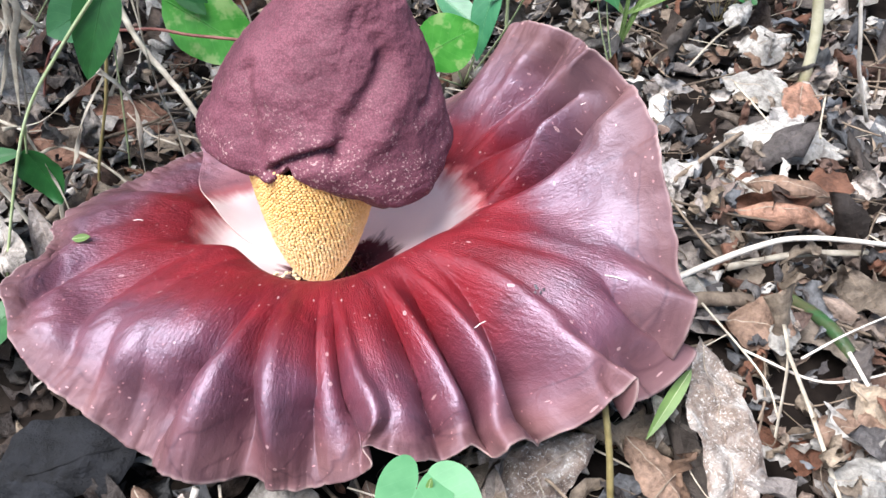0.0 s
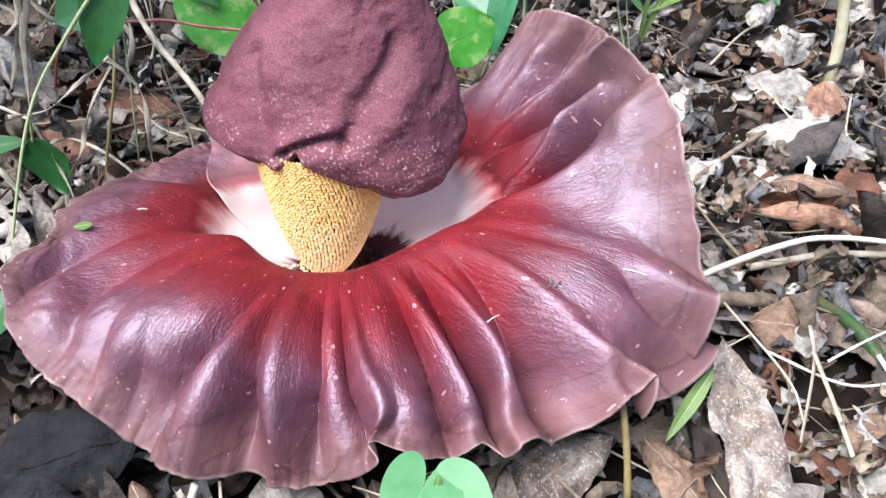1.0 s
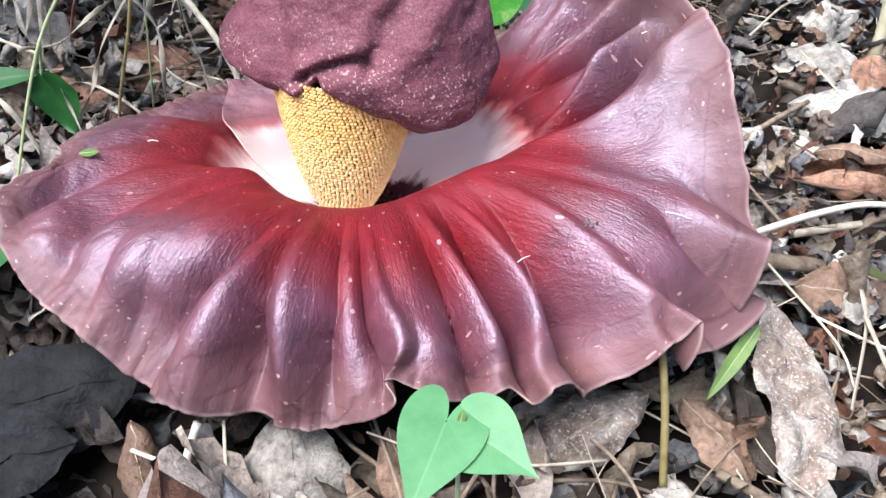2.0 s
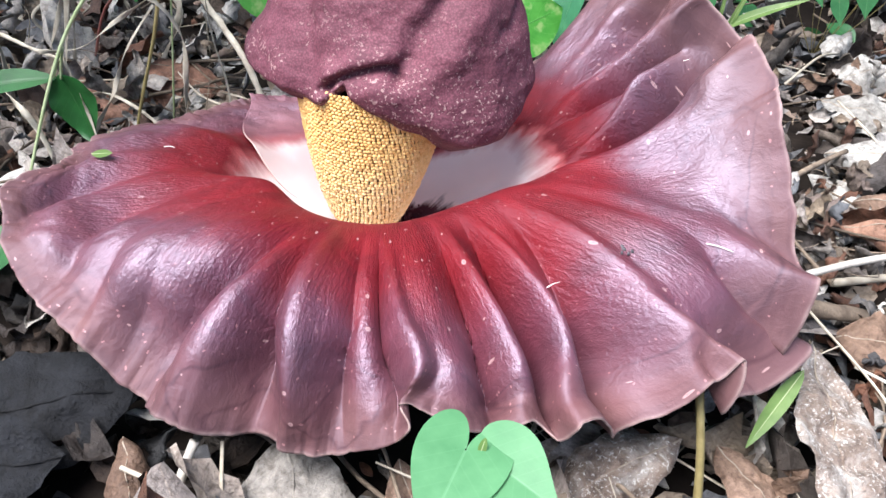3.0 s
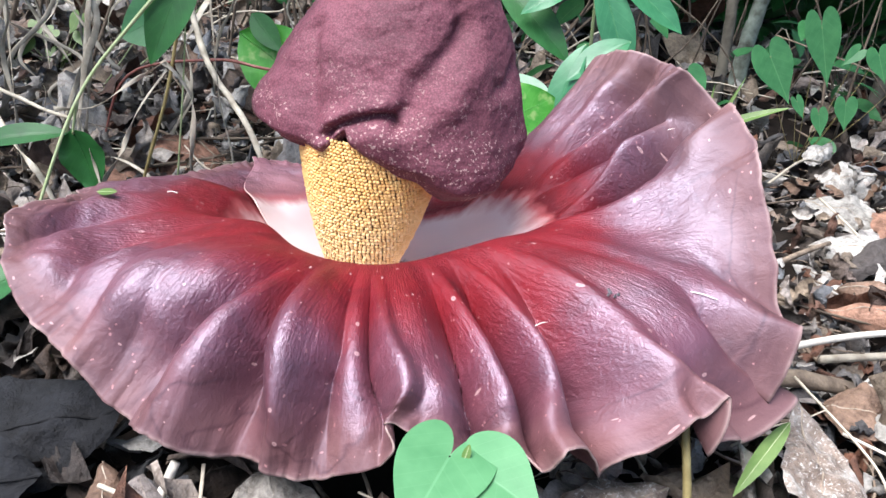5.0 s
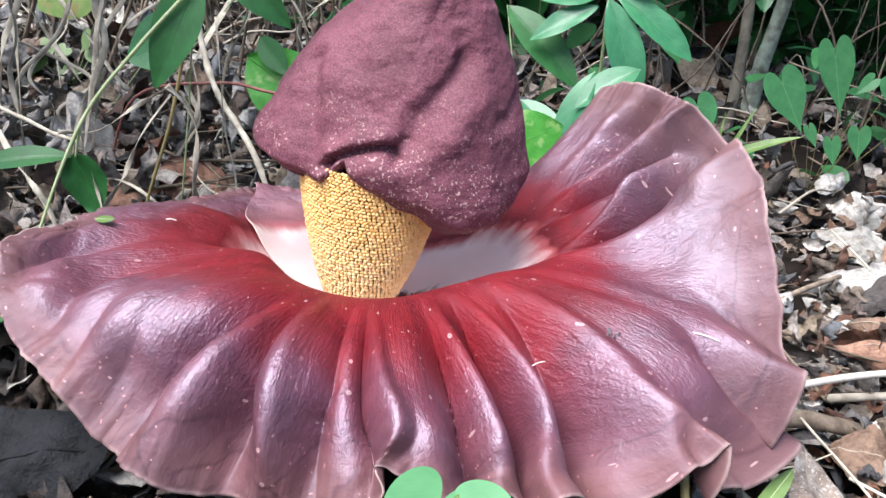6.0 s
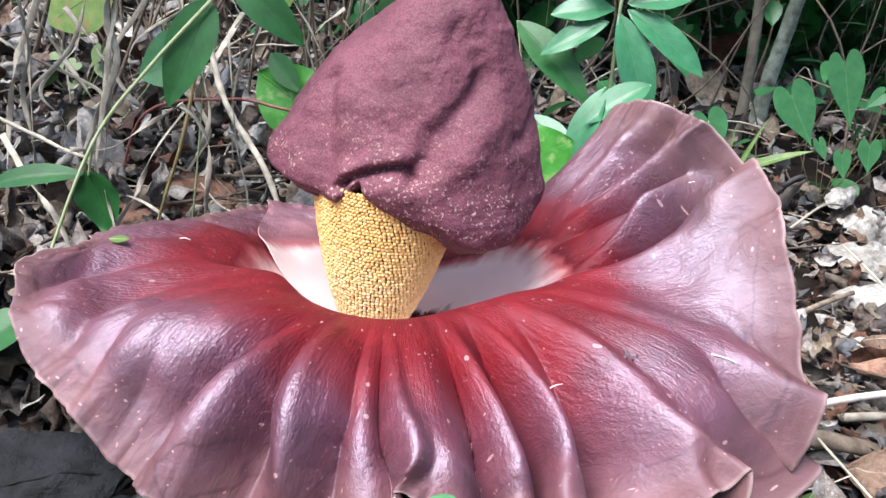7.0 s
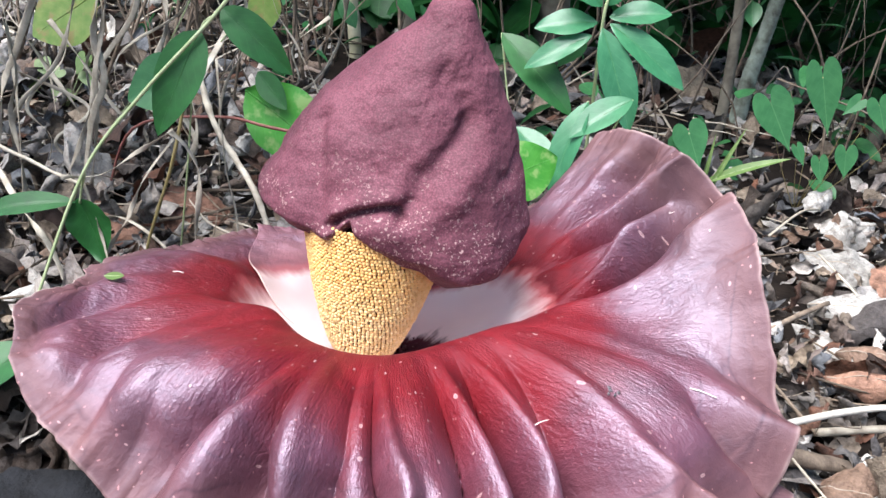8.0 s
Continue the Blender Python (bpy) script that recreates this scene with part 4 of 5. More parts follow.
def leaf_litter():
    rng = random.Random(21)
    kinds = [leaf_arrays(**litter_shape(rng), nu=18, nv=12) for _ in range(24)]
    first = {}
    for i in range(230):
        k = rng.randrange(24)
        for _ in range(60):
            x, y = in_view_patch(rng, 0.62)
            if not (-0.20 < x < 0.27 and y < -0.035):
                break
        m = dead_leaf_pose(rng, x, y, rng.uniform(0.008, 0.034), 32)
        if k not in first:
            ob = solid("dead_leaf", *kinds[k][:2], DEAD, uvs=kinds[k][2])
            first[k] = (ob, add_midrib(ob, kinds[k][0][6::13][:-1:2], 0.0006, RIB_DRY))
        else:
            ob = new("dead_leaf", first[k][0].data)
            new("midrib", first[k][1].data).parent = ob
        ob.matrix_basis = m
        tagged(ob, "curled dry fallen leaf, grey to brown, lying in the litter", "leaf", "fallen leaves")
    pieces = []
    for i in range(3200):
        x, y = in_view_patch(rng, 2.6)
        if i < 900:
            x, y = in_view_patch(rng, 0.6)
        elif i < 1700:
            x, y = rng.uniform(-0.9, 0.9), rng.uniform(0.5, 1.2)
        v, f, uv = leaf_arrays(**litter_shape(rng), nu=9, nv=6)
        m = np.array(dead_leaf_pose(rng, x, y, rng.uniform(-0.004, 0.020), 30))
        pieces.append((v @ m[:3, :3].T + m[:3, 3], f, uv))
    for i in range(2600):
        x, y = in_view_patch(rng, 0.75)
        v, f, uv = leaf_arrays(**litter_shape(rng, True), nu=6, nv=4)
        m = np.array(dead_leaf_pose(rng, x, y, rng.uniform(0.004, 0.024), 30))
        pieces.append((v @ m[:3, :3].T + m[:3, 3], f, uv))
    crumpled = []
    for k in range(60):
        length = rng.uniform(0.012, 0.042)
        crumpled.append(leaf_arrays(length, length * rng.uniform(0.4, 0.8), shape=rng.uniform(0.7, 1.1), arch=rng.uniform(-0.1, 0.3), curl=rng.choice((-1, 1)) * rng.uniform(40, 160), wave=rng.uniform(0.05, 0.12),
                                    twist=rng.uniform(-120, 120), ragged=rng.uniform(0.15, 0.4), crumple=rng.uniform(0.18, 0.36), seed=rng.randrange(9999), nu=11, nv=8))
    for i in range(1500):
        x, y = in_view_patch(rng, 0.60)
        if -0.20 < x < 0.16 and y < -0.03:
            continue
        v, f, uv = crumpled[i % 60]
        m = np.array(dead_leaf_pose(rng, x, y, rng.uniform(0.010, 0.032), 45))
        pieces.append((v @ m[:3, :3].T + m[:3, 3], f, uv))
    # damp scraps whose dark colour doubles as the shade under the bloom
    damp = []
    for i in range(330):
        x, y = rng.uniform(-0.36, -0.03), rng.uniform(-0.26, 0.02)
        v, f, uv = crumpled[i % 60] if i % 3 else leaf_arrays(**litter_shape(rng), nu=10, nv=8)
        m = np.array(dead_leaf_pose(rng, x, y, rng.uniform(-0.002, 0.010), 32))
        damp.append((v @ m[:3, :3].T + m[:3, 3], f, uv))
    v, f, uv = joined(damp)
    tagged(solid("damp_litter", v, f, DEAD_DAMP_SHADE, uvs=uv), "damp rotting leaf pieces, darkened in colour for the shade under the bloom", "leaf litter", kind="stuff")
    # the litter goes on all round the clearing
    plain = [leaf_arrays(**litter_shape(rng), nu=6, nv=4) for _ in range(40)]
    for i in range(7500):
        a, r = rng.uniform(0, 2 * math.pi), 0.35 + 3.6 * rng.random() ** 1.3
        x, y = r * math.cos(a), r * math.sin(a) + 0.1
        if abs(x - 0.02) < 0.40 + 0.55 * (y + 0.25) and -0.22 < y < 1.2 or -0.45 < x < -0.02 and -0.40 < y < 0.05:
            continue
        v, f, uv = plain[i % 40]
        m = np.array(dead_leaf_pose(rng, x, y, rng.uniform(0.0, 0.02), 25)) @ np.diag((1.9, 1.9, 1.9, 1))
        pieces.append((v @ m[:3, :3].T + m[:3, 3], f, uv))
    v, f, uv = joined(pieces)
    tagged(solid("leaf_litter", v, f, DEAD, uvs=uv), "deep layer of broken grey and brown dead leaves", "leaf litter", kind="stuff")


def twig_litter():
    rng = random.Random(33)
    for name, mat, count, thin, thick in (("twig_litter", TWIG, 420, 0.0005, 0.0019), ("straw_litter", STRAW, 150, 0.0004, 0.0010)):
        pieces = []
        for i in range(count):
            x, y = in_view_patch(rng, 1.5 if i % 2 else 0.6)
            a, length = rng.uniform(0, 6.28), rng.uniform(0.03, 0.16)
            p = []
            bow = rng.uniform(-0.6, 0.6)
            up0, up1 = rng.uniform(0.012, 0.03), rng.uniform(0.012, 0.045)
            for s in (-0.5, -0.1, 0.25, 0.5):
                xx = x + length * (s * math.cos(a) - bow * s * s * math.sin(a))
                yy = y + length * (s * math.sin(a) + bow * s * s * math.cos(a))
                p.append((xx, yy, on_ground(xx, yy, up0 + (up1 - up0) * (s + 0.5) + rng.uniform(-0.002, 0.002))))
            r = rng.uniform(thin, thick)
            pieces.append(tube_arrays(p, r, r * 0.6, 5, 3, 1.0, 0.06, i))
        for i in range(260 if mat is TWIG else 0):
            x, y = in_view_patch(rng, 0.45)
            p = [(x, y, on_ground(x, y, rng.uniform(0.0, 0.03)))]
            a = rng.uniform(0, 6.28)
            for k in range(5):
                a += rng.gauss(0, 0.9)
                p.append((p[-1][0] + 0.010 * math.cos(a), p[-1][1] + 0.010 * math.sin(a), p[-1][2] + rng.gauss(0, 0.004)))
            pieces.append(tube_arrays(p, 0.0005, 0.0003, 4, 3))
        v, f, _ = joined(pieces)
        tagged(solid(name, v, f, mat), "scattered thin dry twigs" if mat is TWIG else "scattered bleached straws and grass stems", "twigs" if mat is TWIG else "straw", kind="stuff")


def hero_leaves():
    """The large fallen leaves that stand out, each with its own shape."""
    rows = [
        ((0.216, 0.004, 0.034), (0.236, -0.108, -0.002), 0.046, DEAD_MOULD, (0.25, -0.45, 1), dict(arch=0.05, fold=0.28, shape=1.15, wave=0.015, curl=-25), "brown fallen leaf dusted with white mould, leaning on the litter"),
        ((0.152, -0.070, 0.020), (0.094, -0.112, -0.004), 0.040, DEAD_MOULD, (-0.1, -0.6, 1), dict(arch=0.06, curl=-40, wave=0.02), "dark fallen leaf speckled with white dots"),
        # two wet leaves, their colour deepened to stand for shade
        ((-0.098, -0.118, 0.026), (-0.180, -0.150, 0.000), 0.060, DEAD_WET_SHADE, (0.1, -0.5, 1), dict(arch=0.10, curl=-30, wave=0.02, shape=0.9), "large dark wet leaf lying flat, with shade put into its colour"),
        ((-0.110, -0.160, 0.020), (-0.172, -0.185, 0.000), 0.052, DEAD_WET_SHADE, (0.0, -0.4, 1), dict(arch=0.06, curl=25, wave=0.03), "blue-grey rotting leaf, with shade put into its colour"),
        ((0.345, -0.022, 0.000), (0.288, -0.036, 0.004), 0.036, DEAD_BROWN, (0.0, -0.3, 1), dict(arch=0.12, curl=-45), "smooth brown curved fallen leaf"),
        ((0.350, -0.062, 0.000), (0.290, -0.068, 0.000), 0.034, DEAD_GREY, (0.0, -0.4, 1), dict(arch=0.10, curl=-35), "grey fallen leaf with a curved edge"),
        ((0.288, 0.330, 0.000), (0.400, 0.318, -0.004), 0.046, DEAD_GREY, (0.0, -0.7, 1), dict(arch=0.20, curl=-60, wave=0.03), "pale bleached leaf arched over the litter"),
        ((0.278, 0.210, -0.004), (0.362, 0.200, -0.008), 0.034, DEAD_RUST, (0.0, -0.6, 1), dict(arch=0.26, curl=-75, wave=0.03, twist=30), "rusty brown curled leaf bent like a bridge"),
        ((0.296, 0.248, 0.000), (0.372, 0.238, -0.004), 0.034, DEAD_BROWN, (0.0, -0.5, 1), dict(arch=0.24, curl=-70, wave=0.03, twist=-25), "brown curled leaf with a rolled edge"),
        ((0.382, 0.440, 0.012), (0.362, 0.352, 0.002), 0.040, DEAD_RUST, (0.0, -0.5, 1), dict(arch=0.06, curl=-20), "flat rust-brown fallen leaf"),
        ((0.300, 0.445, 0.006), (0.372, 0.405, 0.002), 0.050, DEAD_GREY, (0.0, -0.5, 1), dict(arch=0.08, curl=-25, wave=0.03), "grey papery fallen leaf"),
        ((0.250, 0.062, 0.002), (0.296, 0.052, 0.006), 0.042, DEAD_BROWN, (0.0, -0.5, 1), dict(arch=0.12, curl=-40, fold=0.3), "tan folded fallen leaf with a peaked middle"),
        ((0.290, 0.085, 0.010), (0.282, 0.030, 0.004), 0.030, DEAD_GREY, (-0.2, -0.8, 1), dict(arch=0.05, curl=-35), "slate grey damp leaf on the litter"),
        ((0.212, 0.150, -0.006), (0.252, 0.082, -0.006), 0.048, DEAD_GREY, (0.2, -0.3, 1), dict(arch=0.05, curl=-25, wave=0.03), "whitish grey leaf beside the bloom"),
        ((-0.022, -0.126, 0.026), (0.004, -0.176, -0.006), 0.050, DEAD_ASH, (0.1, -0.7, 1), dict(arch=0.06, curl=-35, wave=0.025), "grey ribbed leaf half under the bloom"),
        ((0.028, -0.122, 0.020), (0.054, -0.158, -0.004), 0.026, DEAD_BROWN, (0.3, -0.6, 1), dict(arch=0.05, curl=-30), "brown narrow fallen leaf lying on the leaf litter"),
        ((-0.094, -0.140, 0.014), (-0.066, -0.182, 0.002), 0.026, DEAD_BROWN, (0.2, -0.5, 1), dict(arch=0.12, curl=-80, twist=40), "rolled brown leaf lying in shade"),
        ((0.172, -0.062, 0.012), (0.206, -0.100, -0.004), 0.030, DEAD_BROWN, (0.2, -0.5, 1), dict(arch=0.10, curl=-60, twist=30), "crumpled reddish brown leaf"),
        ((0.158, -0.112, -0.004), (0.226, -0.134, -0.006), 0.016, DEAD_GREY, (0.0, -0.5, 1), dict(arch=0.03, curl=-30, wave=0.02), "long pale strip of dry leaf"),
        ((-0.215, 0.330, 0.020), (-0.150, 0.300, 0.002), 0.060, DEAD_GREY, (0.0, -0.7, 1), dict(arch=0.08, curl=-30, wave=0.03), "pale grey leaf behind the bloom"),
        ((-0.300, 0.225, 0.010), (-0.225, 0.250, 0.006), 0.055, DEAD_RUST, (0.0, -0.6, 1), dict(arch=0.10, curl=-35), "rust-brown leaf among dry grass"),
        ((-0.345, 0.190, 0.010), (-0.270, 0.175, 0.004), 0.050, DEAD_RUST, (0.0, -0.6, 1), dict(arch=0.12, curl=-45), "dark rusty leaf among dry grass"),
        ((0.395, 0.560, 0.010), (0.330, 0.520, 0.000), 0.050, DEAD_GREY, (0.0, -0.7, 1), dict(arch=0.12, curl=-40, wave=0.04), "white crumpled leaf on the litter"),
        ((0.360, 0.640, 0.018), (0.330, 0.600, 0.002), 0.036, DEAD_GREY, (0.0, -0.8, 1), dict(arch=0.1, curl=-60, wave=0.06), "small white crumpled leaf"),
    ]
    for i, (base, tip, width, mat, facing, shape, label) in enumerate(rows):
        tagged(leaf("fallen_leaf", base, tip, width, mat, facing=facing, seed=i, nu=30, nv=20, ragged=0.09, crumple=0.085, **shape), label, "leaf")


def sticks():
    rows = [
        ("bleached_stick", [(0.195, 0.070, 0.016), (0.274, 0.126, 0.020), (0.325, 0.148, 0.020), (0.420, 0.172, 0.004)], 0.0026, 0.0020, WHITE_STICK, "smooth bleached stick lying over the leaves", {}),
        ("bleached_stick", [(0.262, 0.128, -0.002), (0.320, 0.150, 0.002), (0.378, 0.166, -0.002)], 0.0030, 0.0026, STRAW, "pale flattened stick in the litter", {}),
        ("green_stalk", [(0.306, 0.108, -0.008), (0.325, 0.069, 0.000), (0.340, 0.030, -0.007)], 0.0044, 0.0054, GREEN_STALK, "broken dark green plant stalk on the leaves", {"sides": 12}),
        ("straw", [(0.281, 0.041, 0.022), (0.280, 0.014, 0.015), (0.266, -0.039, 0.000)], 0.0017, 0.0013, STRAW, "bent dry straw lying on the leaf litter", {"flat": 0.4}),
        ("straw", [(0.279, 0.019, 0.020), (0.288, -0.028, 0.010), (0.296, -0.080, -0.002)], 0.0015, 0.0016, STRAW, "bent dry straw lying on the leaf litter", {"flat": 0.4}),
        ("straw", [(0.228, 0.054, 0.022), (0.263, 0.003, 0.010), (0.270, -0.024, 0.002)], 0.0009, 0.0007, STRAW, "thin brown straw lying on the leaf litter", {}),
        ("straw", [(0.255, 0.030, 0.006), (0.298, 0.007, 0.007), (0.334, 0.016, 0.006), (0.360, 0.030, 0.004)], 0.0010, 0.0008, WHITE_STICK, "thin white straw lying on the leaf litter", {}),
        ("straw", [(0.293, 0.025, 0.008), (0.325, 0.047, 0.014), (0.372, 0.084, 0.008)], 0.0010, 0.0007, WHITE_STICK, "thin white straw lying on the leaf litter", {}),
        ("straw", [(0.322, 0.028, 0.016), (0.336, -0.004, 0.004)], 0.0016, 0.0012, WHITE_STICK, "short split white straw lying on the leaf litter", {"flat": 0.5}),
        ("brown_stalk", [(0.150, -0.078, 0.062), (0.158, -0.090, 0.030), (0.166, -0.102, -0.016)], 0.0019, 0.0021, OLIVE_STALK, "upright olive-brown stalk under the spathe's edge", {}),
        ("peeled_stick", [(-0.054, -0.149, 0.034), (-0.058, -0.160, 0.015), (-0.063, -0.174, -0.014)], 0.0021, 0.0024, WHITE_STICK, "cut white stick standing at the bloom's edge", {"sides": 9}),
        ("twig", [(-0.079, -0.165, 0.027), (-0.057, -0.172, 0.030), (-0.037, -0.178, 0.018), (-0.025, -0.190, -0.010)], 0.0011, 0.0011, STRAW, "pale bent twig lying on the leaf litter", {}),
        ("straw", [(-0.044, -0.144, 0.032), (-0.038, -0.160, 0.018), (-0.033, -0.172, -0.012)], 0.0009, 0.0009, STRAW, "thin dry straw under the spathe", {"flat": 0.5}),
        ("straw", [(-0.190, -0.120, 0.010), (-0.160, -0.165, 0.014), (-0.110, -0.190, 0.006)], 0.0010, 0.0008, STRAW, "thin dry straw in shade", {}),
        ("pale_stick", [(0.300, 0.318, 0.012), (0.262, 0.270, 0.012), (0.222, 0.226, 0.002)], 0.0022, 0.0026, TWIG, "straight brown stick across the leaves", {}),
        ("twig", [(0.360, 0.290, 0.030), (0.372, 0.330, 0.020), (0.402, 0.420, 0.010)], 0.0012, 0.0010, STRAW, "slanting dry twig lying on the leaf litter", {}),
        ("bleached_stick", [(0.447, 0.409, -0.010), (0.415, 0.396, 0.050), (0.402, 0.389, 0.085), (0.380, 0.389, 0.150)], 0.0021, 0.0018, WHITE_STICK, "leaning bleached stem standing in the litter", {}),
        ("dead_branch", [(0.200, 0.062, 0.004), (0.232, 0.070, 0.012), (0.270, 0.082, 0.006)], 0.0060, 0.0050, TWIG, "short dark rotting branch on the litter", {"sides": 10, "rough": 0.08}),
        ("dead_branch", [(0.190, -0.098, 0.000), (0.215, -0.116, 0.004), (0.250, -0.140, -0.002)], 0.0030, 0.0026, TWIG, "dark brown twig lying on the leaf litter", {"rough": 0.05}),
        ("twig", [(0.262, 0.435, 0.020), (0.300, 0.500, 0.030), (0.345, 0.600, 0.006)], 0.0014, 0.0012, STRAW, "slanting dry twig lying on the leaf litter", {}),
        ("twig", [(0.300, 0.390, 0.028), (0.322, 0.340, 0.020), (0.350, 0.300, 0.002)], 0.0010, 0.0009, STRAW, "thin dry twig lying on the leaf litter", {}),
    ]
    for i, (name, points, r0, r1, mat, label, shape) in enumerate(rows):
        tagged(stem(name, points, r0, r1, mat, None, **{"rough": 0.03, "seed": i, **shape}), label, "stick" if "stick" in name or "branch" in name else name.split("_")[-1])

def pale_cane():
    ob = stem("cane", [(0.402, 0.492, -0.030), (0.398, 0.492, 0.040), (0.378, 0.492, 0.120), (0.350, 0.495, 0.240)], 0.0062, 0.0055, CANE, None, sides=12)
    tagged(ob, "upright pale dry cane standing in the litter", "cane")


leaf_litter()
twig_litter()
hero_leaves()
sticks()
pale_cane()


# ---- dry grass and vine behind the bloom ----
def dry_grass():
    rows = [
        [(-0.262, 0.070, 0.094), (-0.239, 0.080, 0.097), (-0.218, 0.088, 0.114), (-0.198, 0.100, 0.130)],
        [(-0.200, 0.100, 0.130), (-0.186, 0.100, 0.119), (-0.178, 0.100, 0.099), (-0.181, 0.100, 0.050), (-0.180, 0.104, -0.014)],
        [(-0.197, 0.100, 0.125), (-0.214, 0.090, 0.095), (-0.221, 0.080, 0.068), (-0.232, 0.068, 0.040), (-0.236, 0.062, -0.008)],
        [(-0.242, 0.064, 0.098), (-0.229, 0.060, 0.069), (-0.219, 0.054, 0.044), (-0.214, 0.048, -0.006)],
        [(-0.310, 0.205, 0.260), (-0.317, 0.200, 0.190), (-0.322, 0.200, 0.155), (-0.314, 0.200, 0.124), (-0.328, 0.200, 0.085), (-0.345, 0.200, -0.006)],
        [(-0.296, 0.198, 0.250), (-0.308, 0.198, 0.191), (-0.317, 0.203, 0.160), (-0.320, 0.197, 0.128), (-0.327, 0.204, 0.074), (-0.340, 0.205, -0.006)],
        [(-0.310, 0.140, 0.230), (-0.343, 0.140, 0.156), (-0.362, 0.140, 0.110), (-0.380, 0.140, -0.004)],
        [(-0.360, 0.140, 0.200), (-0.346, 0.140, 0.139), (-0.354, 0.140, 0.104), (-0.348, 0.140, 0.060), (-0.345, 0.140, -0.004)],
        [(-0.372, 0.122, 0.088), (-0.326, 0.120, 0.078), (-0.300, 0.112, 0.076), (-0.262, 0.090, 0.082)],
        [(-0.345, 0.105, 0.080), (-0.302, 0.080, 0.058), (-0.264, 0.060, 0.040), (-0.240, 0.050, -0.006)],
        [(-0.255, 0.235, 0.165), (-0.241, 0.220, 0.133), (-0.216, 0.200, 0.101), (-0.167, 0.170, 0.064), (-0.130, 0.150, -0.006)],
        [(-0.198, 0.118, 0.150), (-0.210, 0.120, 0.098), (-0.230, 0.120, 0.031), (-0.236, 0.122, -0.008)],
        [(-0.192, 0.150, 0.170), (-0.184, 0.150, 0.094), (-0.174, 0.150, 0.053), (-0.170, 0.150, -0.008)],
        [(-0.235, 0.182, 0.022), (-0.192, 0.180, 0.034), (-0.150, 0.178, 0.030)],
        [(-0.225, 0.305, 0.220), (-0.213, 0.300, 0.182), (-0.190, 0.300, 0.151), (-0.160, 0.300, 0.090), (-0.150, 0.300, -0.008)],
        [(-0.400, 0.180, 0.240), (-0.380, 0.176, 0.160), (-0.372, 0.170, 0.090), (-0.376, 0.170, -0.006)],
        [(-0.300, 0.150, 0.020), (-0.262, 0.135, 0.040), (-0.215, 0.120, 0.030), (-0.190, 0.112, 0.000)],
    ]
    rng = random.Random(58)
    for k in range(16):
        x, y = rng.uniform(-0.52, -0.24), rng.uniform(0.22, 0.52)
        lean, up = rng.gauss(0, 0.10), rng.uniform(0.12, 0.34)
        rows.append([(x + lean * s + rng.gauss(0, 0.016) * (s > 0), y + rng.gauss(0, 0.012), -0.008 + (up + 0.008) * s) for s in (1.0, 0.75, 0.5, 0.3, 0.0)])
    radius = [0.0019, 0.0024, 0.0020, 0.0012, 0.0034, 0.0030, 0.0028, 0.0026, 0.0016, 0.0026, 0.0030, 0.0014, 0.0010, 0.0010, 0.0012, 0.0026, 0.0014] + [rng.uniform(0.0012, 0.0034) for k in range(16)]
    for i, (points, r) in enumerate(zip(rows, radius)):
        green = i == 11
        ob = stem("dry_grass_stem", points, r, r * 0.75, OLIVE_STALK if green else STRAW, None, flat=0.8 if i in (8, 10, 11) else 0.16, rough=0.12, seed=i, sides=8, steps=9, turn=0 if i in (8, 10, 11) else (260, -340, 420, 300)[i % 4])
        tagged(ob, "greenish grass stem standing in litter" if green else "bent bleached grass stem standing in the litter", "grass stem", "dry grass stems")


def vine():
    thing = empty("vine", (-0.262, 0.020, -0.010))
    tagged(thing, "slender green vine with dark pointed leaves, climbing beside the bloom", "vine")
    stem("vine_stem", [(-0.262, 0.020, -0.014), (-0.254, 0.030, 0.029), (-0.237, 0.060, 0.107), (-0.208, 0.080, 0.157), (-0.168, 0.100, 0.211), (-0.140, 0.115, 0.256)], 0.0010, 0.0013, GREEN_STEM, thing, steps=8)
    stem("vine_stem", [(-0.237, 0.060, 0.105), (-0.243, 0.060, 0.094), (-0.247, 0.060, 0.083)], 0.0010, 0.0008, GREEN_STEM, thing)
    stem("vine_stem", [(-0.237, 0.060, 0.105), (-0.240, 0.060, 0.094), (-0.242, 0.060, 0.083)], 0.0010, 0.0008, GREEN_STEM, thing)
    stem("vine_stem", [(-0.170, 0.099, 0.209), (-0.175, 0.100, 0.205), (-0.179, 0.100, 0.197)], 0.0012, 0.0008, GREEN_STEM, thing)
    rows = [((-0.178, 0.100, 0.200), (-0.199, 0.084, 0.131), 0.031, LEAF_DARK, (0.1, -1, 0.3), dict(shape=0.72, fold=0.2, arch=0.03)),
            ((-0.169, 0.110, 0.214), (-0.123, 0.120, 0.177), 0.024, LEAF_DARK, (0.1, -0.9, 0.6), dict(shape=0.75, fold=0.25, arch=0.06)),
            ((-0.245, 0.060, 0.083), (-0.312, 0.045, 0.064), 0.016, LEAF_DARK, (0.0, -0.7, 0.8), dict(shape=0.85, fold=0.3, arch=0.08)),
            ((-0.243, 0.060, 0.086), (-0.226, 0.058, 0.044), 0.034, LEAF_DARK, (-0.2, -1, 0.4), dict(shape=0.7, fold=0.15, arch=-0.06, wave=0.02))]
    for i, (base, tip, width, mat, facing, shape) in enumerate(rows):
        leaf("leaf", base, tip, width, mat, thing, facing, seed=i, **shape)


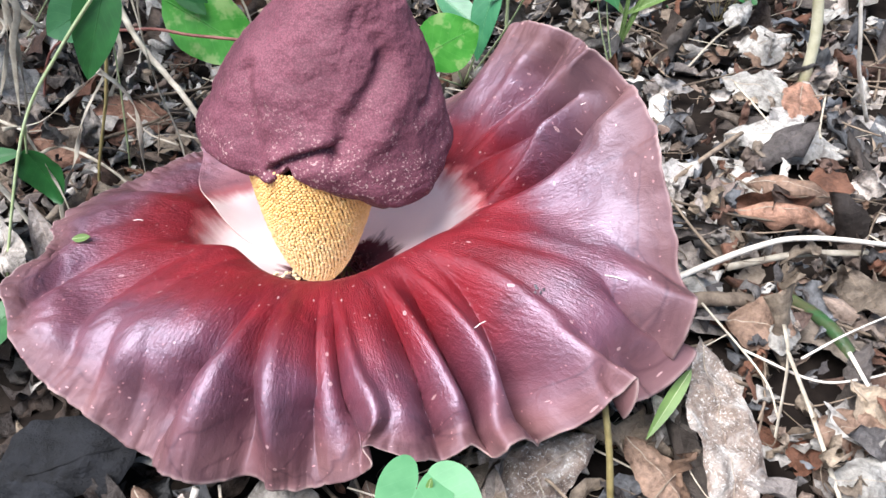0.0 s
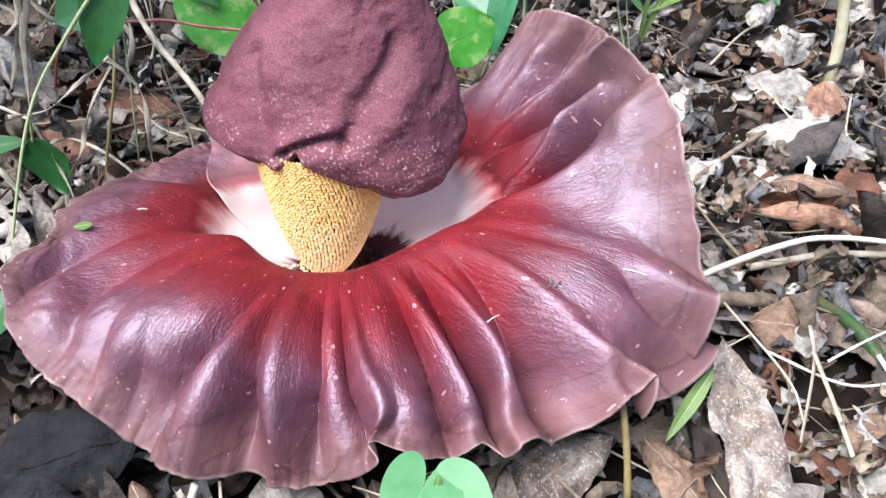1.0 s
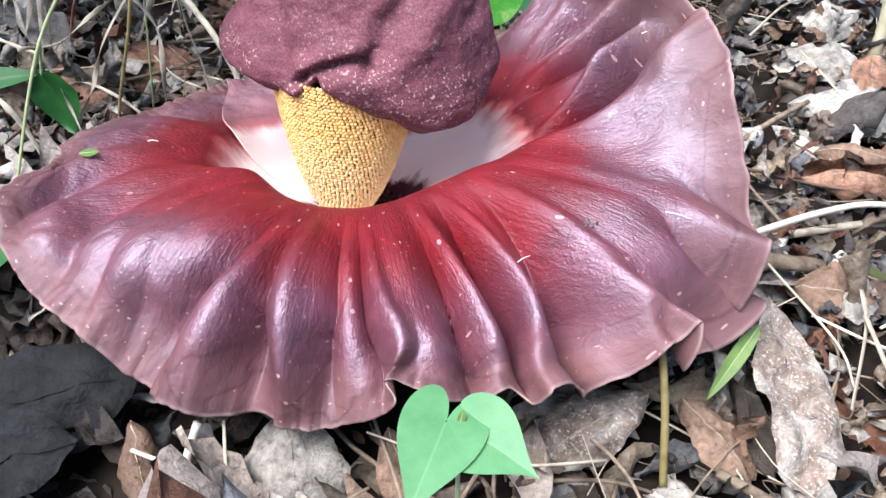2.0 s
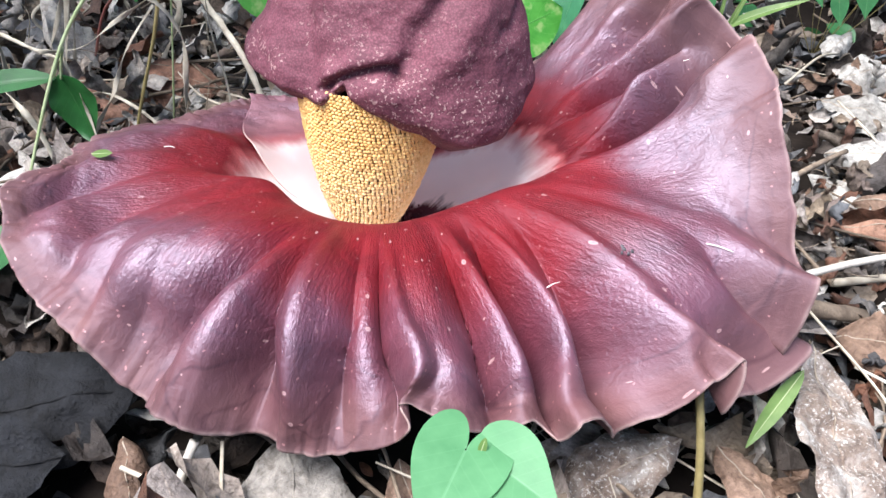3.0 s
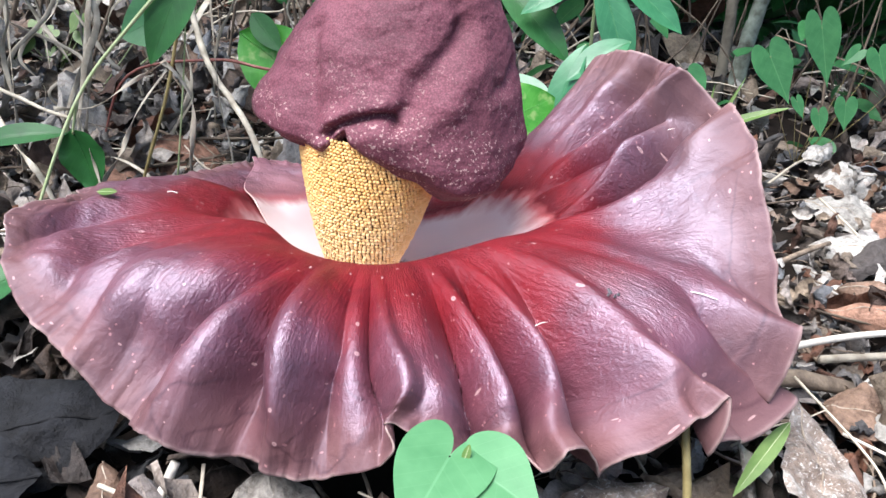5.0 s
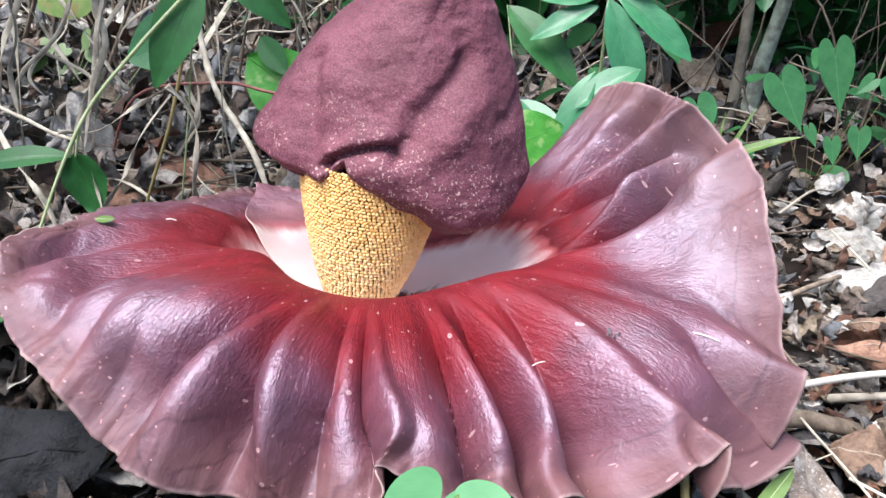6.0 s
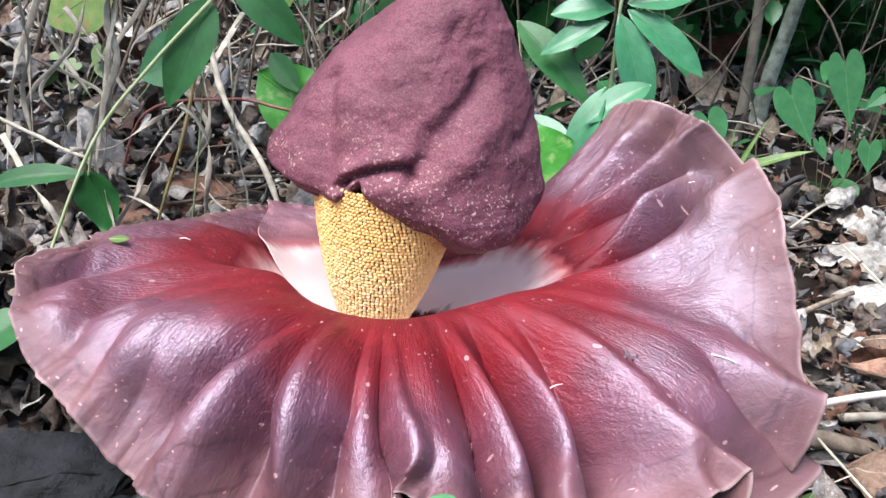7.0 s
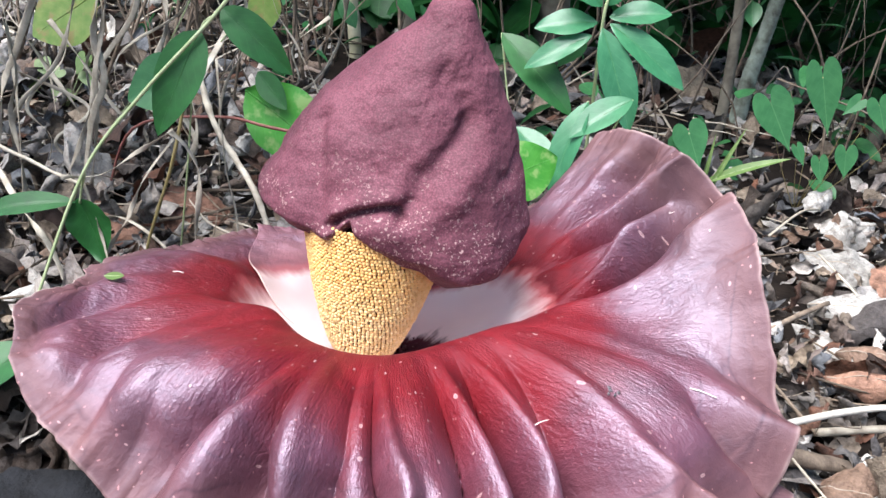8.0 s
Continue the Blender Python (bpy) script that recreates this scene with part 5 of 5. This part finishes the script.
def small_plant(name, label, category, root, leaves, mat, stem_mat, radius=0.0009, group=""):
    """A low plant: a stalk from the root to each leaf's base."""
    thing = empty(name, root)
    tagged(thing, label, category, group)
    for i, (base, tip, width, facing, shape) in enumerate(leaves):
        mid = ((root[0] * 0.4 + base[0] * 0.6), (root[1] * 0.4 + base[1] * 0.6), root[2] * 0.5 + base[2] * 0.5 + 0.004)
        stem("stalk", [root, mid, base], radius, radius * 0.7, stem_mat, thing, steps=5, sides=6)
        leaf("leaf", base, tip, width, shape.pop("mat", mat), thing, facing, seed=i + 3, **shape)
    return thing


def plants():
    dark_face = (0.0, -0.8, 0.6)
    small_plant("seedling", "broad green leaf on a short stalk among dry grass", "seedling", (-0.235, 0.175, -0.006),
                [((-0.216, 0.162, 0.158), (-0.262, 0.150, 0.128), 0.042, (0.1, -1, 0.5), dict(shape=0.85, fold=0.15))], LEAF_MID, GREEN_STEM)
    thing = empty("red_stalked_plant", (-0.360, 0.262, -0.008))
    tagged(thing, "bright green broken leaf on a thin red stalk", "seedling")
    stem("stalk", [(-0.360, 0.262, -0.010), (-0.320, 0.248, 0.070), (-0.230, 0.228, 0.102), (-0.182, 0.222, 0.104), (-0.136, 0.224, 0.103)], 0.0012, 0.0014, RED_STEM, thing, steps=6)
    leaf("leaf", (-0.214, 0.245, 0.124), (-0.128, 0.240, 0.080), 0.058, LEAF_BRIGHT, thing, (0.0, -1, 0.4), "bright green blade", shape=0.85, fold=0.1, wave=0.02, seed=4)
    leaf("leaf", (-0.204, 0.246, 0.141), (-0.174, 0.238, 0.116), 0.020, LEAF_DARK, thing, (0.0, -1, 0.4), shape=0.8, fold=0.1, seed=5)
    small_plant("broad_leaved_weed", "weed with worn yellow-green round leaves", "weed", (-0.440, 0.365, -0.006),
                [((-0.420, 0.350, 0.160), (-0.478, 0.330, 0.112), 0.066, (0.1, -1, 0.5), dict(shape=0.9, mat=LEAF_WORN)),
                 ((-0.226, 0.305, 0.200), (-0.224, 0.300, 0.160), 0.030, (0.0, -1, 0.3), dict(shape=0.8, mat=LEAF_WORN)),
                 ((-0.290, 0.330, 0.215), (-0.262, 0.320, 0.186), 0.036, (0.0, -1, 0.5), dict(shape=0.9))], LEAF_LIME, GREEN_STEM)
    clover = [(-0.562, 0.050), (-0.541, 0.044), (-0.575, 0.026), (-0.546, 0.018), (-0.588, 0.003), (-0.507, 0.064), (-0.505, 0.046), (-0.528, 0.018), (-0.60, 0.03)]
    small_plant("clover_patch", "patch of small bright green three-lobed leaves", "clover", (-0.545, 0.460, -0.008),
                [((x, 0.450, z), (x + 0.012 * math.cos(i * 2.1), 0.440, z - 0.014 + 0.006 * math.sin(i * 2.1)), 0.020, (0.1, -1, 0.8), dict(lobe=1)) for i, (x, z) in enumerate(clover)], LEAF_LIME, GREEN_STEM, 0.0007)
    hub = (0.059, 0.420, 0.200)
    thing = empty("shrub_seedling", (0.070, 0.440, -0.012))
    tagged(thing, "young shrub with a whorl of glossy lance-shaped leaves", "shrub")
    stem("stem", [(0.070, 0.440, -0.014), (0.066, 0.432, 0.100), hub, (0.062, 0.420, 0.232)], 0.0020, 0.0015, GREEN_STEM, thing)
    rows = [((0.055, 0.418, 0.199), (-0.002, 0.410, 0.186), 0.028), ((0.052, 0.410, 0.188), (-0.004, 0.395, 0.150), 0.022), ((0.060, 0.412, 0.196), (0.104, 0.392, 0.108), 0.034),
            ((0.066, 0.418, 0.200), (0.145, 0.410, 0.152), 0.030), ((0.060, 0.420, 0.215), (0.072, 0.412, 0.252), 0.024), ((0.056, 0.420, 0.214), (0.015, 0.410, 0.236), 0.026),
            ((0.064, 0.422, 0.205), (0.120, 0.430, 0.215), 0.026)]
    for i, (base, tip, width) in enumerate(rows):
        leaf("leaf", base, tip, width, LEAF_GLOSS, thing, (0.05, -0.75, 0.75), seed=i, shape=0.95, fold=0.22, arch=0.05, wave=0.008)
    small_plant("glossy_weed", "weed with dark glossy drooping leaves", "weed", (0.030, 0.400, -0.010),
                [((-0.034, 0.425, 0.174), (0.048, 0.400, 0.112), 0.036, (0.2, -0.8, 0.6), dict(shape=0.9, fold=0.2, arch=0.05, mat=LEAF_DARK)),
                 ((0.062, 0.362, 0.138), (0.046, 0.328, 0.054), 0.030, (-0.5, -0.7, 0.6), dict(shape=0.9, fold=0.25, arch=0.05)),
                 ((0.100, 0.365, 0.146), (0.052, 0.340, 0.108), 0.028, (-0.1, -0.7, 0.8), dict(shape=0.9, fold=0.25, arch=0.05)),
                 ((-0.002, 0.385, 0.096), (0.050, 0.358, 0.070), 0.026, (0.0, -0.7, 0.8), dict(shape=0.9, fold=0.2)),
                 ((-0.014, 0.302, 0.059), (0.047, 0.298, 0.102), 0.052, (0.1, -1, 0.4), dict(shape=1.1, mat=LEAF_BRIGHT, wave=0.02))], LEAF_GLOSS, GREEN_STEM, 0.0012)
    small_plant("heart_leaf_creeper", "creeper with small heart-shaped green leaves", "creeper", (0.190, 0.430, -0.012),
                [((0.160, 0.420, 0.112), (0.178, 0.412, 0.080), 0.034, dark_face, dict(lobe=1, fold=0.1)), ((0.152, 0.424, 0.100), (0.150, 0.418, 0.084), 0.018, dark_face, dict(lobe=1, fold=0.1))], LEAF_MID, GREEN_STEM)
    hearts = [((0.262, 0.620, 0.112), (0.296, 0.610, 0.062), 0.046), ((0.307, 0.620, 0.152), (0.330, 0.610, 0.088), 0.040), ((0.352, 0.620, 0.132), (0.338, 0.615, 0.114), 0.018),
              ((0.374, 0.620, 0.132), (0.388, 0.612, 0.102), 0.030), ((0.357, 0.620, 0.072), (0.362, 0.612, 0.042), 0.026), ((0.332, 0.620, 0.056), (0.340, 0.612, 0.030), 0.020), ((0.304, 0.620, 0.067), (0.316, 0.614, 0.048), 0.014),
              ((0.420, 0.640, 0.120), (0.432, 0.630, 0.090), 0.030)]
    small_plant("heart_leaf_creeper", "creeper with matt green heart-shaped leaves over the litter", "creeper", (0.330, 0.650, -0.020),
                [(b, t, w, (0.0, -0.85, 0.5), dict(lobe=1, fold=0.12)) for b, t, w in hearts], LEAF_MID, OLIVE_STALK, 0.0005)
    thing = empty("grass_tuft", (0.196, 0.535, -0.012))
    tagged(thing, "small tuft of bright green grass blades", "grass")
    for i, (tip, width) in enumerate((((0.280, 0.525, 0.078), 0.011), ((0.158, 0.528, 0.068), 0.009), ((0.199, 0.530, 0.090), 0.005), ((0.230, 0.540, 0.100), 0.006))):
        leaf("blade", (0.198, 0.532, 0.030 if i < 2 else -0.012), tip, width, LEAF_LIME, thing, (0, -0.6, 0.8), shape=0.8, fold=0.3, arch=0.06, seed=i)
    stem("stem", [(0.196, 0.535, -0.014), (0.198, 0.532, 0.034)], 0.0012, 0.001, GREEN_STEM, thing)
    # the seedling in front
    thing = empty("heart_leaf_seedling", (0.075, -0.190, -0.016))
    tagged(thing, "pair of smooth light green heart-shaped leaves on a low stalk", "seedling")
    stem("stalk", [(0.075, -0.190, -0.018), (0.070, -0.182, 0.040), (0.066, -0.170, 0.084)], 0.0011, 0.0009, GREEN_STEM, thing)
    leaf("leaf", (0.0610, -0.1695, 0.0870), (0.0535, -0.2125, 0.079), 0.034, LEAF_HEART, thing, (0.0, -0.35, 1), lobe=1, fold=0.10, arch=0.03, rings=14, turns=72)
    leaf("leaf", (0.0705, -0.1715, 0.0860), (0.0990, -0.1870, 0.0845), 0.034, LEAF_HEART, thing, (0.05, -0.35, 1), lobe=1, fold=0.12, arch=0.03, rings=14, turns=72)
    leaf("bud", (0.066, -0.170, 0.085), (0.067, -0.167, 0.092), 0.003, LEAF_LIME, thing, (0, -1, 0.3), seed=4)
    blade = leaf("green_leaf", (0.205, -0.036, 0.047), (0.180, -0.075, 0.026), 0.0085, LEAF_LIME, None, (0.1, -0.4, 1), shape=0.8, fold=0.25)
    tagged(blade, "narrow fresh green leaf under the spathe's edge", "leaf")
    edge = leaf("green_leaf", (-0.205, -0.040, 0.040), (-0.235, -0.085, 0.020), 0.030, LEAF_DARK, None, (0.0, -0.4, 1), shape=0.8, fold=0.2)
    tagged(edge, "dark green leaf half hidden under the bloom", "leaf")


dry_grass()
vine()
plants()


# ---- thicket behind ----
LIMB_ENDS = []


def sapling(points, radius, mat, label, crown, seed):
    """A slim trunk with a few unseen limbs, added to carry the shading crown."""
    rng = random.Random(seed)
    trunk = stem("sapling", points, radius, radius * 0.7, mat, None, sides=12, rough=0.05, seed=seed)
    tagged(trunk, label, "sapling", "thicket stems")
    top = Vector(points[-1])
    for k in range(4):
        fork = top - Vector((0, 0, 0.16 * k / 4))
        a = seed * 1.3 + k * 1.7 + rng.uniform(-0.4, 0.4)
        reach = rng.uniform(0.30, 0.62)
        end = fork + Vector((reach * math.cos(a), reach * math.sin(a) * 0.8, rng.uniform(0.02, 0.28)))
        if crown is not None:
            end = Vector((rng.uniform(*crown[0]), rng.uniform(*crown[1]), rng.uniform(*crown[2])))
        mid = fork.lerp(end, 0.5) + Vector((0, 0, 0.06))
        stem("limb", [fork, mid, end], radius * 0.4, radius * 0.12, mat, None, sides=6, rough=0.05, seed=seed + k).parent = trunk
        LIMB_ENDS.extend((mid, mid.lerp(end, 0.5), end))
    return trunk


def trunks():
    rows = [([(0.285, 1.00, -0.05), (0.287, 1.0, 0.074), (0.291, 1.0, 0.124), (0.300, 1.0, 0.260), (0.320, 1.0, 0.6), (0.35, 1.03, 0.95)], 0.013, LICHEN, "slim trunk with pale lichen in the shaded thicket"),
            ([(0.250, 0.90, -0.05), (0.246, 0.9, 0.060), (0.238, 0.9, 0.140), (0.226, 0.9, 0.260), (0.215, 0.9, 0.6), (0.19, 0.88, 0.90)], 0.009, BARK, "thin brown sapling stem in the shaded thicket"),
            ([(-0.360, 1.0, -0.05), (-0.365, 1.0, 0.02), (-0.380, 1.0, 0.110), (-0.392, 1.0, 0.26), (-0.40, 1.0, 0.6), (-0.44, 0.95, 0.9)], 0.012, CANE, "pale dry cane in the thicket"),
            ([(-0.262, 1.0, -0.05), (-0.272, 1.0, 0.048), (-0.290, 1.0, 0.120), (-0.31, 1.0, 0.26), (-0.34, 1.0, 0.6), (-0.33, 0.92, 0.95)], 0.015, BARK, "grey sapling stem in the thicket"),
            ([(-0.055, 1.25, -0.05), (-0.060, 1.25, 0.12), (-0.070, 1.25, 0.30), (-0.080, 1.25, 0.7), (-0.06, 1.2, 1.15)], 0.034, BARK, "olive-grey tree trunk in the shaded thicket"),
            ([(0.540, 1.15, -0.05), (0.550, 1.15, 0.12), (0.570, 1.15, 0.30), (0.59, 1.15, 0.7), (0.66, 1.1, 1.0)], 0.014, BARK, "thin brown sapling stem in the shaded thicket"),
            ([(0.100, 1.4, -0.05), (0.105, 1.4, 0.12), (0.120, 1.4, 0.30), (0.14, 1.4, 0.7), (0.12, 1.45, 1.1)], 0.018, BARK, "dark sapling stem in the shaded thicket"),
            # the last four stems are added to hold up the shading crown
            ([(-1.25, 1.5, -0.05), (-1.22, 1.5, 0.4), (-1.15, 1.5, 1.0)], 0.022, BARK, "dark sapling stem in the shaded thicket"),
            ([(1.35, 1.7, -0.05), (1.32, 1.7, 0.4), (1.25, 1.65, 1.0)], 0.022, BARK, "dark sapling stem in the shaded thicket"),
            ([(0.35, 2.2, -0.05), (0.36, 2.2, 0.5), (0.40, 2.1, 1.15)], 0.030, BARK, "dark sapling stem in the shaded thicket"),
            ([(-0.65, 1.9, -0.05), (-0.64, 1.9, 0.5), (-0.60, 1.85, 1.15)], 0.026, BARK, "dark sapling stem in the shaded thicket")]
    for i, (points, r, mat, label) in enumerate(rows):
        sapling(points, r, mat, label, None, i)
    # out of view, added so its leaves shade the left side
    sapling([(-0.95, 0.02, -0.05), (-0.93, 0.02, 0.3), (-0.88, 0.03, 0.66)], 0.016, BARK, "unseen leaning sapling, added to shade the clearing from the left", ((-0.62, -0.30), (-0.05, 0.42), (0.52, 0.72)), 31)


def thicket():
    rng = random.Random(77)
    pieces = []
    for i in range(520):
        y = rng.uniform(0.62, 2.6) if i % 4 else rng.uniform(0.45, 1.0)
        half = 0.5 + 0.62 * y
        x = rng.uniform(-half, half)
        if y < 0.75 and x > -0.30:
            continue
        height = rng.uniform(0.12, 0.5)
        lean = rng.gauss(0, 0.10)
        z = on_ground(x, y)
        bend = rng.gauss(0, 0.05)
        p = [(x, y, z - 0.01), (x + lean * 0.4 + bend * 0.5, y + rng.uniform(-0.03, 0.03), z + height * 0.4), (x + lean * 0.8, y + rng.uniform(-0.05, 0.05), z + height * 0.75), (x + lean * 1.3 - bend, y + rng.uniform(-0.06, 0.06), z + height)]
        r = rng.uniform(0.0008, 0.0034)
        pieces.append(tube_arrays(p, r, r * 0.5, 5, 3, rng.choice((0.4, 1.0)), 0.08, i))
    v, f, _ = joined(pieces)
    tagged(solid("dry_thicket", v, f, TWIG), "tangle of thin dry stems in the shade behind", "undergrowth", kind="stuff")
    pieces = []
    for i in range(140):
        y = rng.uniform(0.5, 1.6)
        half = 0.5 + 0.6 * y
        x = rng.uniform(-half, half)
        if y < 0.8 and x > -0.25:
            continue
        z = on_ground(x, y)
        p = [(x, y, z + rng.uniform(0, 0.02))]
        a, up = rng.uniform(0, 6.28), rng.uniform(0.0, 0.09)
        for k in range(3):
            p.append((p[-1][0] + 0.06 * math.cos(a + rng.gauss(0, 0.4)), p[-1][1] + 0.03 * math.sin(a), max(z + 0.005, p[-1][2] + up * rng.uniform(-0.3, 0.8))))
        r = rng.uniform(0.0008, 0.0024)
        pieces.append(tube_arrays(p, r, r * 0.6, 5, 3, 0.5, 0.08, i))
    v, f, _ = joined(pieces)
    tagged(solid("straw_tangle", v, f, STRAW), "tangle of bleached straw behind the bloom", "straw", kind="stuff")
    for name, mat, count, label in (("low_foliage", LEAF_MID, 420, "scattered small green leaves in the thicket"), ("dark_foliage", LEAF_DARK, 4200, "dark leafy undergrowth in deep shade")):
        pieces = []
        for i in range(count):
            y = rng.uniform(0.7, 1.8) if mat is LEAF_MID else rng.uniform(1.3, 3.6)
            half = 0.6 + 0.62 * y
            x = rng.gauss(0, half * 0.62)
            y += 0.25 * math.sin(x * 5.0) if mat is LEAF_DARK else 0
            z = on_ground(x, y) + (abs(rng.gauss(0, 0.10)) if mat is LEAF_MID else rng.uniform(0.0, 0.30 + 0.5 * (y - 1.2)))
            length = rng.uniform(0.025, 0.06) if mat is LEAF_MID else rng.uniform(0.07, 0.16)
            v, f, uv = leaf_arrays(length, length * rng.uniform(0.4, 0.8), shape=rng.choice((0.6, 0.85)), fold=0.2, arch=0.05, nu=6, nv=4, seed=i)
            m = np.array(Matrix.Translation((x, y, z)) @ Euler((rng.uniform(-1.2, 0.4), rng.uniform(-0.6, 0.6), rng.uniform(0, 6.28))).to_matrix().to_4x4())
            pieces.append((v @ m[:3, :3].T + m[:3, 3], f, uv))
        plain = [leaf_arrays(q, q * 0.55, shape=0.8, fold=0.2, arch=0.06, nu=5, nv=4, seed=k) for k, q in enumerate(np.linspace(0.05, 0.13, 30))]
        for c in range(70 if mat is LEAF_DARK else 26):
            a, r = rng.uniform(0, 2 * math.pi), rng.uniform(1.5, 5.0)
            cx, cy, size = r * math.cos(a), 0.3 + r * math.sin(a), rng.uniform(0.12, 0.35)
            if abs(cx) < 0.75 + 0.75 * cy and 0 < cy < 2.0:
                continue
            for k in range(70):
                x, y = rng.gauss(cx, size), rng.gauss(cy, size)
                v, f, uv = plain[rng.randrange(30)]
                m = np.array(Matrix.Translation((x, y, on_ground(x, y) + abs(rng.gauss(0, size * 0.7)))) @ Euler((rng.uniform(-1.2, 0.4), rng.uniform(-0.6, 0.6), rng.uniform(0, 6.28))).to_matrix().to_4x4())
                pieces.append((v @ m[:3, :3].T + m[:3, 3], f, uv))
        v, f, uv = joined(pieces)
        tagged(solid(name, v, f, mat, uvs=uv), label, "undergrowth", kind="stuff")


def thicket_crown():
    """A low leafy roof over the thicket, out of view, added to keep the ground behind in shade."""
    rng = random.Random(91)
    shapes = []
    for k in range(40):
        length = rng.uniform(0.06, 0.13)
        shapes.append(leaf_arrays(length, length * rng.uniform(0.4, 0.6), shape=0.85, fold=0.2, arch=0.05, nu=5, nv=4, seed=k))
    pieces = []
    for i in range(3600):
        at = LIMB_ENDS[i % len(LIMB_ENDS)]
        spread = 0.10 if at.x < -0.2 and at.y < 0.45 else 0.19
        x, y, z = rng.gauss(at.x, spread), rng.gauss(at.y, spread), rng.gauss(at.z + 0.02, spread * 0.45)
        if at.y < 0.45 and at.x < -0.2 and rng.random() < 0.72:
            continue
        if z < 0.42 + 0.12 * max(0, y) or y < 0.45 and x > -0.24:
            continue
        v, f, uv = shapes[i % 40]
        m = np.array(Matrix.Translation((x, y, z)) @ Euler((rng.uniform(-0.9, 0.5), rng.uniform(-0.6, 0.6), rng.uniform(0, 6.28))).to_matrix().to_4x4())
        pieces.append((v @ m[:3, :3].T + m[:3, 3], f, uv))
    v, f, uv = joined(pieces)
    tagged(solid("thicket_crown", v, f, LEAF_MID, uvs=uv), "unseen leafy crown added to shade the ground behind and at the left", "foliage", kind="stuff")


trunks()
thicket()
thicket_crown()


# ---- crumbs on the spathe ----
def spathe_spot(ang, v, lift=0.0):
    """One place on the spathe's upper side."""
    vs = np.linspace(max(0, v - 0.02), min(1, v + 0.02), 3)[:, None]
    p = spathe_at(np.full((3, 1), float(ang)), vs)[1, 0]
    return Vector(p) + Vector((0, 0, lift))


def crumbs():
    rng = random.Random(3)
    at = spathe_spot(336.5, 0.67, 0.0012)
    v, f = dome(0.0016)
    pieces = []
    for k in range(6):
        m = np.array(Matrix.Translation(at + Vector((rng.uniform(-0.0025, 0.0025), rng.uniform(-0.003, 0.003), 0))) @ Matrix.Rotation(rng.uniform(0, 6), 4, "Z") @ Matrix.Diagonal((rng.uniform(0.4, 0.9), rng.uniform(0.3, 0.6), 0.6, 1)))
        pieces.append((v @ m[:3, :3].T + m[:3, 3], f))
    vv, ff, _ = joined(pieces)
    tagged(solid("soil_crumb", vv, ff, CRUMB), "small dark crumb of soil on the spathe", "crumb")
    at = spathe_spot(321, 0.66, 0.0016)
    y_mark = [tube_arrays([at, at + Vector((dx * 0.5, dy * 0.5, 0.0012)), at + Vector((dx, dy, dz))], 0.0004, 0.0002, 5, 3) for dx, dy, dz in ((0.006, 0.006, 0.001), (-0.006, 0.005, 0.001), (0.001, -0.010, -0.004))]
    vv, ff, _ = joined(y_mark)
    tagged(solid("plant_fibre", vv, ff, PALE), "pale forked plant fibre on the spathe", "fibre")
    for ang, v, length, turn in ((347, 0.76, 0.013, -0.25), (24.5, 0.84, 0.008, 0.6), (191, 0.62, 0.006, 0.2), (27.5, 0.68, 0.006, 0.5)):
        at = spathe_spot(ang, v, 0.0012)
        d = Vector((math.cos(turn), math.sin(turn), 0)) * length
        end = at + d
        vv, ff = tube_arrays([at, at + d * 0.5 + Vector((0, 0, 0.0006)), end], 0.0004, 0.0003, 5, 4, 0.6)
        tagged(solid("straw_fleck", vv, ff, PALE), "tiny white dry fleck on the spathe", "fleck")
    at = spathe_spot(201.5, 0.78, 0.003)
    frag = leaf("leaf_fragment", at, at + Vector((0.010, 0.003, 0.001)), 0.006, LEAF_LIME, None, (0, -0.3, 1), shape=0.9)
    tagged(frag, "small bright green leaf fragment on the spathe", "leaf")


crumbs()
